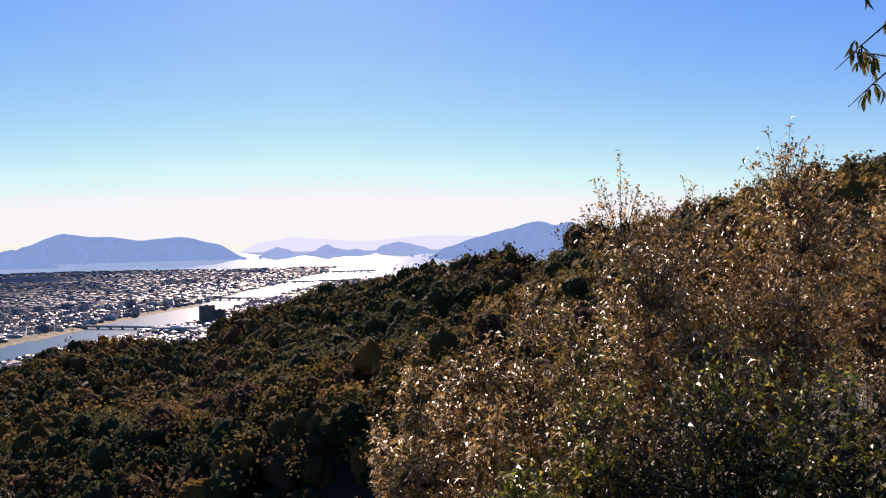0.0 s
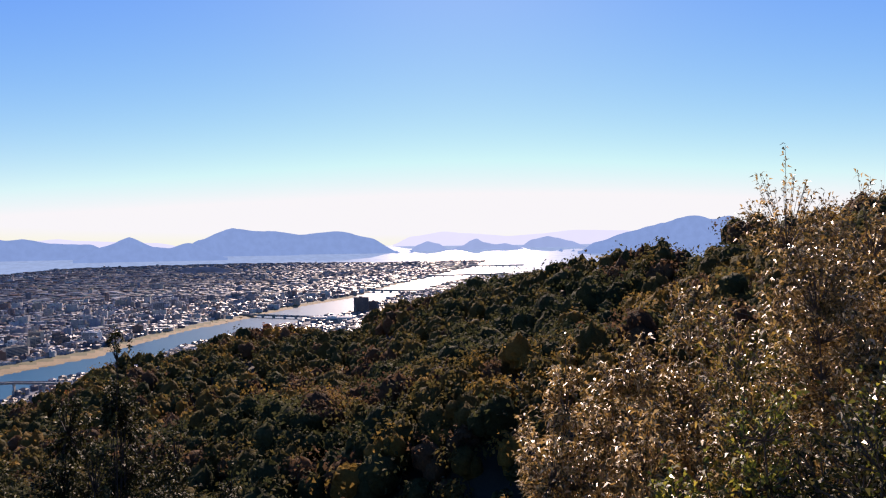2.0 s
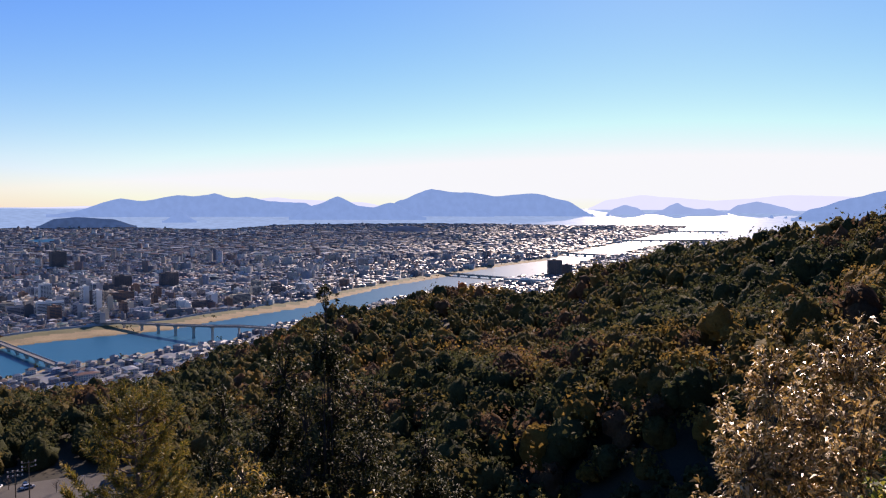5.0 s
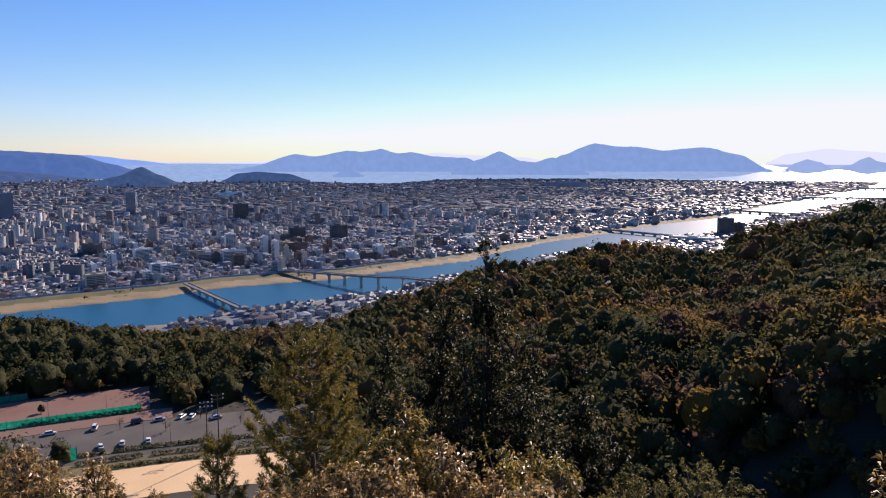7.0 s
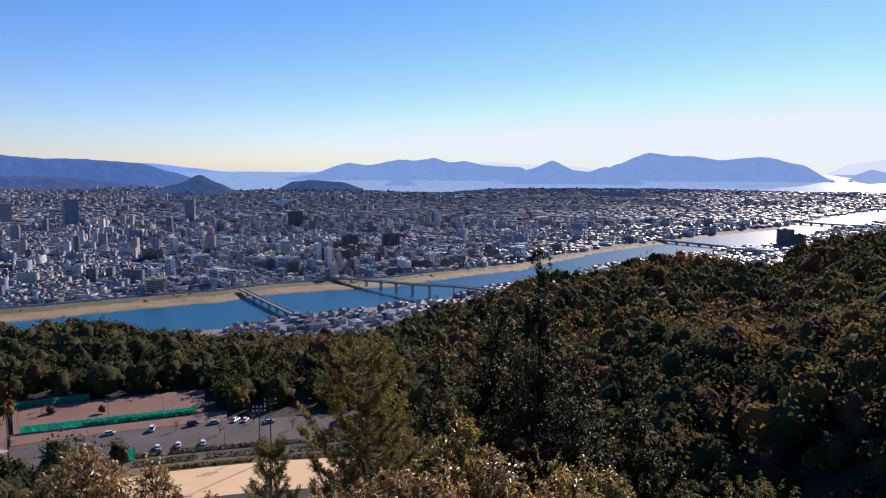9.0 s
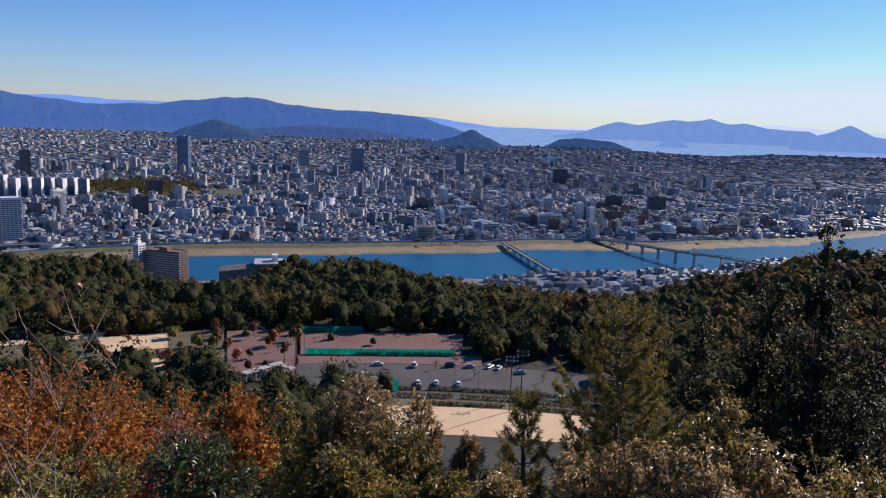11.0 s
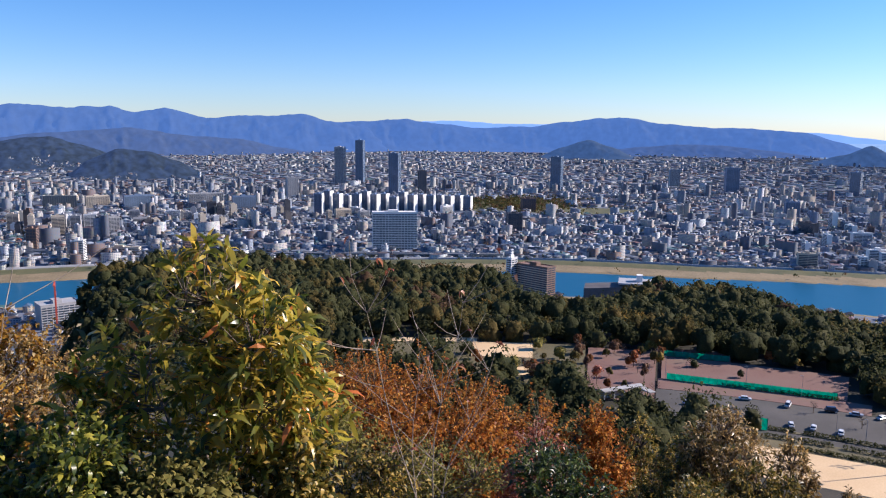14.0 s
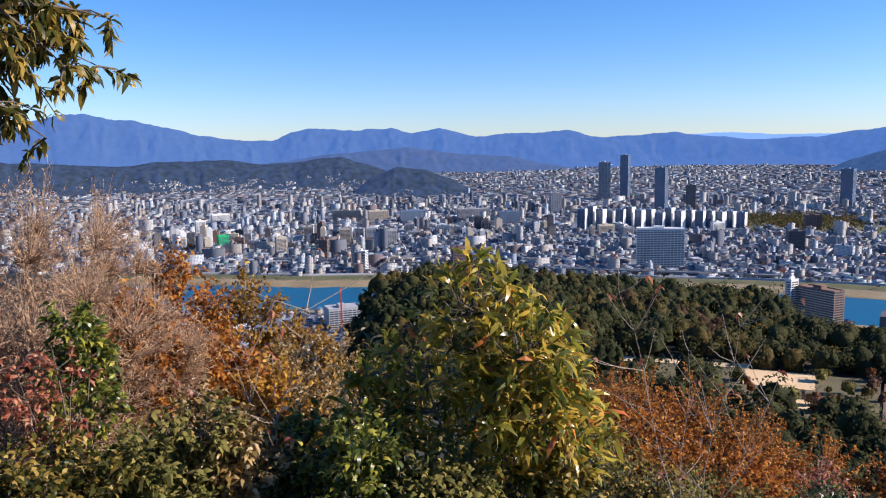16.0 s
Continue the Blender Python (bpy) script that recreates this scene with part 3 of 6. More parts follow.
# ---------------------------------------------------------------- far mountains and islands
def mountain(name, label, d, knots, mat, depth=0.25, step=0.12, rough=0.2, foot=2.0, kind="structure", seed=1.0):
    """A range whose crest runs through a few (bearing, elevation) knots; slopes with spurs fall to its foot."""
    xs, es = zip(*sorted(knots))
    azs = np.arange(xs[0], xs[-1] + step, step)
    i = np.clip(np.searchsorted(xs, azs, side="right") - 1, 0, len(xs) - 2)
    xs_, es_ = np.array(xs), np.array(es)
    w = np.clip((azs - xs_[i]) / (xs_[i + 1] - xs_[i]), 0, 1)
    w = 0.5 * w + 0.5 * w * w * (3 - 2 * w)
    el = es_[i] + (es_[i + 1] - es_[i]) * w
    top = EYE_Z + d * np.tan(np.radians(el))
    foot = foot - dip(d)
    lift = np.maximum(top - foot, 0)
    jag = wave(azs * 100, azs * 37, 130, seed) * 0.5 + wave(azs * 100, azs * 60, 50, seed + 3) * 0.3
    top = foot + lift * (1 + rough * 0.35 * jag)
    front = np.linspace(0, 1, 15)
    rows = [(u - 1, 0.25 * u + 0.75 * (0.5 - 0.5 * math.cos(math.pi * u))) for u in front] + [(0.3, 0.7), (0.8, 0.0)]
    co = []
    for s, h in rows:
        # ridged spurs that run down and sideways from the crest
        slide = azs * 100 + 60 * s * np.sin(azs * 1.9 + seed)
        spur = 0.6 - 1.6 * np.abs(wave(slide, np.full_like(azs, s * 160), 150, seed + 5)) + 0.5 - 1.2 * np.abs(wave(slide, np.full_like(azs, s * 260), 62, seed + 7))
        hh = np.minimum(h + (0.16 * spur * (1 - abs(2 * h - 1)) if 0 < h < 1 else 0), 0.97 if s < 0 else 1.0)
        dd = d * (1 + s * depth)
        ux, uy = ray(azs)
        co.append(np.stack([ux * dd, uy * dd, foot + (top - foot) * hh - (3 if h == 0 else 0)], -1))
    co = np.stack(co, 1)
    na, nd = co.shape[:2]
    a = (np.arange(na - 1)[:, None] * nd + np.arange(nd - 1)[None]).ravel()
    ob = mesh_object(name, drawn_in(co.reshape(-1, 3)), np.stack([a, a + nd, a + nd + 1, a + 1], -1), mat, smooth=True)
    return tagged(ob, label, name.replace("_", " "), kind=kind)


# the blue and pale tones of these ranges are haze, given as glow
ISL = "island in the distant bay, its blue haze a glow"
RNG = "mountain range beyond the city, glowing haze blue"
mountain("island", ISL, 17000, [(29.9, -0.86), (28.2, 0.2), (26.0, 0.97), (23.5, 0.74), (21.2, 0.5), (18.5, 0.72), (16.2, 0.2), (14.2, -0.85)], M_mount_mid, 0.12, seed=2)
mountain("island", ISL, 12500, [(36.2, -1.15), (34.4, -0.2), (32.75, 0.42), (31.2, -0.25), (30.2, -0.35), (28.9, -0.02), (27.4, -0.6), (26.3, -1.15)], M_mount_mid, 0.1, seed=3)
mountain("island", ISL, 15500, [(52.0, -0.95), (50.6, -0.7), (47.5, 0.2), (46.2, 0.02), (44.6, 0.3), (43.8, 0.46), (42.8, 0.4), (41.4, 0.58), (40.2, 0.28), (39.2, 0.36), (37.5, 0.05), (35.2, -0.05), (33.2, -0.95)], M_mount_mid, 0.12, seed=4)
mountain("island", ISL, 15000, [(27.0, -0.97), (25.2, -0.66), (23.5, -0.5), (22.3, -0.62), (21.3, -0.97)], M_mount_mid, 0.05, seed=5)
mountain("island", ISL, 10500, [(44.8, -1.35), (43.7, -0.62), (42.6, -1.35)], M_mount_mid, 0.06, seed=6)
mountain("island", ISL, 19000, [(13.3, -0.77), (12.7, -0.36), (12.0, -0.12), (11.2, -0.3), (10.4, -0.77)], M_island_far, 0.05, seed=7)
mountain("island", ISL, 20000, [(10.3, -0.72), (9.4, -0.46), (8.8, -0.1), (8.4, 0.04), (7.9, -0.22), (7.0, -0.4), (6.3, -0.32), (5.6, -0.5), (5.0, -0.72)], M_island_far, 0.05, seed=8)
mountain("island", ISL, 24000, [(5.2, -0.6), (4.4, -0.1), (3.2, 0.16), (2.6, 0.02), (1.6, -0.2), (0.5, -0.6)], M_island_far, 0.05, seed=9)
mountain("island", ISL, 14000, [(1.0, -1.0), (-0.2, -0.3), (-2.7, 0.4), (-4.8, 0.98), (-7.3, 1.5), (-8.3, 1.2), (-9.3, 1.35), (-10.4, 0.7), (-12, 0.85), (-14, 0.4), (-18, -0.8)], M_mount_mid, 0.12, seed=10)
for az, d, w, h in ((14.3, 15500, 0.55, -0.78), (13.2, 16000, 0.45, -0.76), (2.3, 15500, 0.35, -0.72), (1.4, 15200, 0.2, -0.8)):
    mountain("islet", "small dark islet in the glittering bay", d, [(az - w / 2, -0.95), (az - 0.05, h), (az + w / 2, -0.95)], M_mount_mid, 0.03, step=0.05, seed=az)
mountain("far_range", "far islands on the sea horizon, pale with haze glow", 42000,
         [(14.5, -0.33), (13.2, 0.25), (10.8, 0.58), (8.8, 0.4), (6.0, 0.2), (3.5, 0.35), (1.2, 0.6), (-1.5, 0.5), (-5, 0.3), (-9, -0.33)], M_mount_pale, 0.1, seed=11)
mountain("far_range", "far islands on the sea horizon, pale with haze glow", 40000,
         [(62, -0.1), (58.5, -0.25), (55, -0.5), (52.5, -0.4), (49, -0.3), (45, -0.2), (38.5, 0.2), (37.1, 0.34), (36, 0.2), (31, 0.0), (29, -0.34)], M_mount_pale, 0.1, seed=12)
mountain("far_range", "mountain range far inland, pale with haze glow", 30000,
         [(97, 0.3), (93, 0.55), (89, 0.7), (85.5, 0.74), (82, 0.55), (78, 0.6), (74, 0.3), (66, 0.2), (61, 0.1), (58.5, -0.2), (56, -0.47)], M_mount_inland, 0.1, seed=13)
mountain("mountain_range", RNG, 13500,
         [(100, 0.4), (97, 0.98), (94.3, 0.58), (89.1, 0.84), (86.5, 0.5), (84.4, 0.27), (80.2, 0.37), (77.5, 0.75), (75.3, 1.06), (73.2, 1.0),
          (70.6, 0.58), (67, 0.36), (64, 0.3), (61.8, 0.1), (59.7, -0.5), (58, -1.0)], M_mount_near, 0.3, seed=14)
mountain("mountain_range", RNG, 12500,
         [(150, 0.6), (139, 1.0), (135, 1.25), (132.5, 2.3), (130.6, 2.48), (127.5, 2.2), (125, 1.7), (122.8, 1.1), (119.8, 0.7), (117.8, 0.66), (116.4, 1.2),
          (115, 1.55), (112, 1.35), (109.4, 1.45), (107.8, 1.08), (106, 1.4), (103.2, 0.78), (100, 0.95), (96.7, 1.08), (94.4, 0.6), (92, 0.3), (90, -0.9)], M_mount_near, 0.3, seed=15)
mountain("foothill", "wooded foothills behind the town, glowing haze blue", 9500,
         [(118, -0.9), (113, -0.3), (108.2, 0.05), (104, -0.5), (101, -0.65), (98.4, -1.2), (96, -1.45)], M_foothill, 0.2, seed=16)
mountain("foothill", "wooded foothills behind the town, glowing haze blue", 9800, [(76, -1.4), (72, -0.95), (70, -0.78), (67, -0.8), (64, -1.1), (61.5, -1.4)], M_foothill, 0.15, seed=17)
mountain("wooded_hill", "dark wooded hill rising from the town", 8000, [(79.5, -1.75), (78, -1.1), (76.0, -0.52), (74.6, -0.95), (72.6, -1.75)], M_hill_haze, 0.1, seed=18)
mountain("wooded_hill", "dark wooded hill by the harbour", 7600, [(61.5, -1.85), (59.5, -1.3), (57.9, -0.68), (56.8, -1.2), (55.3, -1.85)], M_hill_haze, 0.1, seed=19)
mountain("wooded_hill", "low wooded island hill beside the harbour", 8300, [(52.6, -1.65), (51.5, -1.15), (50.1, -1.06), (48, -1.2), (46.5, -1.65)], M_hill_haze, 0.05, seed=20)
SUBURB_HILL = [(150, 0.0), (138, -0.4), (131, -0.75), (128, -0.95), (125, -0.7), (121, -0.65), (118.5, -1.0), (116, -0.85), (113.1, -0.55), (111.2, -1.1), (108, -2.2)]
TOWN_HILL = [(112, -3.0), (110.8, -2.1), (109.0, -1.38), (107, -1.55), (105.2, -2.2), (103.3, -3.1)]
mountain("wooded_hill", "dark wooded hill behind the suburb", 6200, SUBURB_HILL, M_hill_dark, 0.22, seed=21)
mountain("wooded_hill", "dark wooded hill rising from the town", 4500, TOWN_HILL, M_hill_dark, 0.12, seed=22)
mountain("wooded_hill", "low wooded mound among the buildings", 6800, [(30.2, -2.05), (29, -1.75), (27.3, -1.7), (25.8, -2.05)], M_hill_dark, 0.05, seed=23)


# ---------------------------------------------------------------- houses up the suburb's hills
def hillside_sites(d, crest, depth, a0, a1, n_, low, high, seed):
    """House sites in loose rows over the front of a hill: x, y, z, turn, width, depth, height."""
    g = np.random.default_rng(seed)
    xs, es = zip(*sorted(crest))
    out = []
    while len(out) < n_:
        az, u = g.uniform(a0, a1), g.uniform(low, high)
        if wave(az * 100, u * 900, 130, seed) + 0.5 * wave(az * 100, u * 300, 60, seed + 2) < 0.12:
            continue
        top = EYE_Z + d * math.tan(radians(float(np.interp(az, xs, es)))) - 2
        h = 0.25 * u + 0.75 * (0.5 - 0.5 * math.cos(math.pi * u))
        x, y = ray(az)
        dd = d * (1 + (u - 1) * depth)
        big = g.random() < 0.07
        out.append((x * dd, y * dd, 2 + top * h, radians(24) + g.normal(0, 0.3), g.uniform(18, 34) if big else g.uniform(8, 13), g.uniform(8, 11), g.uniform(10, 15) if big else g.uniform(5, 7)))
    return out


# ---------------------------------------------------------------- woods
def clump_crown(rng, r, h, n, leaf=None):
    """The leaf clumps of a crown: small tilted quads on a few lobes, with gaps. Returns quads as (n, 4, 3)."""
    lobes = rng.integers(3, 6)
    c = np.stack([rng.normal(0, r * 0.35, lobes), rng.normal(0, r * 0.35, lobes), h * rng.uniform(0.45, 0.78, lobes)], -1)
    lr = r * rng.uniform(0.5, 0.78, lobes)
    k = rng.integers(0, lobes, n)
    v = rng.normal(size=(n, 3))
    v[:, 2] = np.abs(v[:, 2]) * 1.2 - 0.25
    v /= np.linalg.norm(v, axis=1)[:, None]
    p = c[k] + v * lr[k][:, None] * rng.uniform(0.75, 1.08, n)[:, None]
    nrm = v + rng.normal(0, 0.38, (n, 3))
    nrm /= np.linalg.norm(nrm, axis=1)[:, None]
    u = np.cross(nrm, rng.normal(size=(n, 3)))
    u /= np.linalg.norm(u, axis=1)[:, None]
    w = np.cross(nrm, u)
    s = (leaf or r * 1.05 / math.sqrt(n)) * rng.uniform(0.7, 1.4, n)[:, None]
    q = np.stack([p - u * s, p - w * s * 0.8 + u * s * 0.1, p + u * s * 0.9, p + w * s * 0.8], 1)
    return q + rng.normal(0, r * 0.03, q.shape)


def dome_crown(rng, r, h, lobes, rows=4, cols=8, ragged=0.16):
    """A crown of overlapping uneven domes; their facets are the leaf clumps. Returns verts and quads."""
    vs, fs, base = [], [], 0
    for k in range(lobes):
        a = rng.uniform(0, 6.28)
        off = r * (0.0 if k == 0 else rng.uniform(0.35, 0.62))
        lr = r * (rng.uniform(0.55, 0.75) if k == 0 else rng.uniform(0.3, 0.56) * (0.8 if lobes > 5 else 1))
        top = h * (1.0 if k == 0 else rng.uniform(0.6, 1.0))
        lv = min(top * 0.8, lr * rng.uniform(1.0, 1.5))
        c = np.array([math.cos(a) * off, math.sin(a) * off, top - lv])
        th = np.radians(np.linspace(8, 118, rows + 1))[:, None]
        ph = (np.arange(cols) + rng.random()) * 2 * np.pi / cols + np.zeros((rows + 1, 1)) + (np.arange(rows + 1) % 2)[:, None] * np.pi / cols
        k_ = 1 + rng.normal(0, ragged, (rows + 1, cols))
        v = np.stack([np.sin(th) * np.cos(ph) * lr * k_, np.sin(th) * np.sin(ph) * lr * k_, np.cos(th) * lv * k_ * np.ones_like(ph)], -1) + c
        vs.append(v.reshape(-1, 3))
        i, j = np.meshgrid(np.arange(rows), np.arange(cols), indexing="ij")
        q = np.stack([i * cols + j, (i + 1) * cols + j, (i + 1) * cols + (j + 1) % cols, i * cols + (j + 1) % cols], -1).reshape(-1, 4)
        cap = np.array([[0, 1, 2, 3], [0, 3, 4, 5], [0, 5, 6, 7]]) if cols == 8 else np.array([[0, 1, 2, 3], [0, 3, 4, 5]])
        fs.append(np.concatenate([q, cap]) + base)
        base += len(v.reshape(-1, 3))
    return np.concatenate(vs), np.concatenate(fs)


rng = np.random.default_rng(7)


def free_of_woods(az, d):
    park = ((az > 46) & (az < 66) & (d > 215) & (d < np.where(az < 58, 307, 322))) | ((az >= 57) & (az < 76) & (d > 262) & (d < 346))
    open_ = ((az >= 76) & (az < 86.5) & (d > 288) & (d < 350)) | ((az >= 84) & (az < 95) & (d > 318) & (d < 353))
    flat = (hill_height(az, d) < 16) | ((az > 47) & (az < 63) & (d > 158) & (d < 220))
    return park | open_ | flat


wood_sites = []
for _ in range(26000):
    az = rng.uniform(-30, 126)
    d = math.sqrt(rng.uniform(45 ** 2, 690 ** 2))
    wood_sites.append((az, d))
wood_sites = np.array(wood_sites)
keep = ~free_of_woods(wood_sites[:, 0], wood_sites[:, 1])
crest = np.interp(wood_sites[:, 0], HILL_AZ, HILL_D[:, 7])
keep &= wood_sites[:, 1] < crest + 25
wood_sites = wood_sites[keep]
# thin them to a crown's spacing
cell = {}
chosen = []
for az, d in wood_sites:
    x, y = ray(az)
    x, y = x * d, y * d
    gap = 5.2 if d < 200 else 7.6 if az < 32 and d < 330 else 8.6
    key = (int(x // gap), int(y // gap))
    if all((x - q[0]) ** 2 + (y - q[1]) ** 2 > gap * gap * 0.8 for i in (-1, 0, 1) for j in (-1, 0, 1) for q in cell.get((key[0] + i, key[1] + j), ())):
        cell.setdefault(key, []).append((x, y))
        chosen.append((az, d, x, y))
WOOD_MATS = [W_dark, W_olive, W_yellow, W_rust, W_brown]


def wood_kind(rng, x, y, az, d):
    tone = wave(x, y, 60, 9) * 0.95 + rng.normal(0, 0.4) - (0.4 if az > 56 else -0.45 if az < 40 else 0.1)
    if az < 20 and d > 330:
        return 0 if tone < 0.45 else (1 if tone < 1.1 else 4)
    if tone < 0.1:
        return 0
    if tone < 0.6:
        return 1
    if tone < 0.85:
        return 4
    return 3 if tone > 1.65 else 2


wood_v, wood_f, ids, base_n = [], [], [], 0
single_trees = []
for az, d, x, y in chosen:
    if d < 60:
        continue
    z = float(ground_height(az, d))
    near_tree = d < 150 and 15 < az < 120
    r = rng.uniform(3.0, 4.8) if d < 200 else rng.uniform(5.0, 9.0)
    h = r * rng.uniform(1.3, 1.8)
    kind = wood_kind(rng, x, y, az, d)
    if near_tree and len(single_trees) < 130:
        single_trees.append((x, y, z, r, h, kind))
        continue
    far_off = d > 400
    v, f = dome_crown(rng, r * 0.92, h * 0.95, 3 if far_off else int(rng.integers(4, 6)), 3 if far_off else 4, 6 if far_off else 8, 0.14)
    q = clump_crown(rng, r * 1.06, h * 1.0, 24 if far_off else 120, 0.75 if far_off else 0.52)
    n_q = len(q)
    wood_v += [v + [x, y, z - 0.5], q.reshape(-1, 3) + [x, y, z - 0.5]]
    wood_f += [f + base_n, np.arange(n_q * 4).reshape(-1, 4) + base_n + len(v)]
    base_n += len(v) + n_q * 4
    ids.append(np.full(len(f) + n_q, kind))

woods = mesh_object("woods", np.concatenate(wood_v), np.concatenate(wood_f).astype(np.int32), WOOD_MATS, mat_ids=np.concatenate(ids), smooth=True)
tagged(woods, "dense mixed woods in dark evergreen and autumn brown", "woods", kind="stuff")


def tree_model(name, label, rng, r, h, mat, n=260, group="trees on the slope", trunk_mat=None):
    t = thing(name, label, "tree", (0, 0, 0), group=group)
    paths = [[(0, 0, -0.6, 0.16), (0.1, 0.05, h * 0.3, 0.12), (0.05, 0.1, h * 0.6, 0.07), (0.0, 0.1, h * 0.85, 0.02)]]
    for k in range(6):
        a = k * 1.05 + rng.uniform(-0.3, 0.3)
        z0 = h * rng.uniform(0.25, 0.5)
        paths.append([(0.06, 0.05, z0, 0.06), (math.cos(a) * r * 0.4, math.sin(a) * r * 0.4, z0 + h * 0.15, 0.04),
                      (math.cos(a) * r * 0.8, math.sin(a) * r * 0.8, z0 + h * 0.24, 0.012)])
    v, f = tubes(paths)
    mesh_object("trunk", v, f, trunk_mat or M_bark, t, smooth=True)
    q = clump_crown(rng, r, h, n)
    v, f = dome_crown(rng, r * 0.9, h * 0.98, 6, 6, 8, 0.14)
    mesh_object("crown", np.concatenate([v, q.reshape(-1, 3)]), np.concatenate([f, np.arange(n * 4).reshape(-1, 4) + len(v)]).astype(np.int32), mat, t, smooth=True)
    return t


TREE_LABELS = ["dark evergreen tree on the wooded slope", "olive green tree on the wooded slope", "yellowing autumn tree on the wooded slope",
               "rust-red autumn tree on the wooded slope", "brown autumn tree on the wooded slope"]
models = {}
for x, y, z, r, h, kind in single_trees:
    k = (kind, int(rng.integers(0, 2)))
    size = Matrix.Diagonal((r / 3.0, r / 3.0, h / 6.0, 1))
    if k not in models:
        models[k] = tree_model("tree", TREE_LABELS[kind], rng, 3.0, 6.0, WOOD_MATS[kind])
        models[k].matrix_world = Matrix.Translation((x, y, z)) @ Matrix.Rotation(rng.uniform(0, 6.28), 4, "Z") @ size
    else:
        c = copy_thing(models[k], Matrix.Translation((x, y, z)))
        c.matrix_basis = Matrix.Translation((x, y, z)) @ Matrix.Rotation(rng.uniform(0, 6.28), 4, "Z") @ size

# ---------------------------------------------------------------- the city
rng = np.random.default_rng(11)


def box_city(sites):
    """Walls and roofs of many houses: x, y, z, turn, width, depth, height each."""
    s = np.asarray(sites)
    n = len(s)
    c, sn = np.cos(s[:, 3]), np.sin(s[:, 3])
    corner = np.array([(-0.5, -0.5), (0.5, -0.5), (0.5, 0.5), (-0.5, 0.5)])
    dx, dy = corner[:, 0] * s[:, 4:5], corner[:, 1] * s[:, 5:6]
    px, py = s[:, 0:1] + dx * c[:, None] - dy * sn[:, None], s[:, 1:2] + dx * sn[:, None] + dy * c[:, None]
    lo = np.stack([px, py, np.repeat(s[:, 2:3] - 1, 4, 1)], -1)
    hi = np.stack([px, py, np.repeat(s[:, 2:3] + s[:, 6:7], 4, 1)], -1)
    verts = np.concatenate([lo, hi], 1)
    walls = np.array([(0, 1, 5, 4), (1, 2, 6, 5), (2, 3, 7, 6), (3, 0, 4, 7)])
    b = (np.arange(n) * 8)[:, None, None]
    wf = (walls[None] + b).reshape(-1, 4)
    off = rng.uniform(0, 50, n)
    uv = np.zeros((n, 4, 4, 2))
    for k in range(4):
        wd = s[:, 4] if k % 2 == 0 else s[:, 5]
        uv[:, k, :, 0] = np.stack([off, off + wd, off + wd, off], 1)
        uv[:, k, :, 1] = np.stack([0 * wd, 0 * wd, s[:, 6] + 1, s[:, 6] + 1], 1)
    return verts.reshape(-1, 3), wf, uv.reshape(-1, 2), hi


TURN = radians(24)
sites, boxes_on_top = [], []
tall_things = []
bands = ((1000, 2300, 19.0), (2300, 3600, 27.0), (3600, 6200, 44.0), (6200, 9300, 70.0))
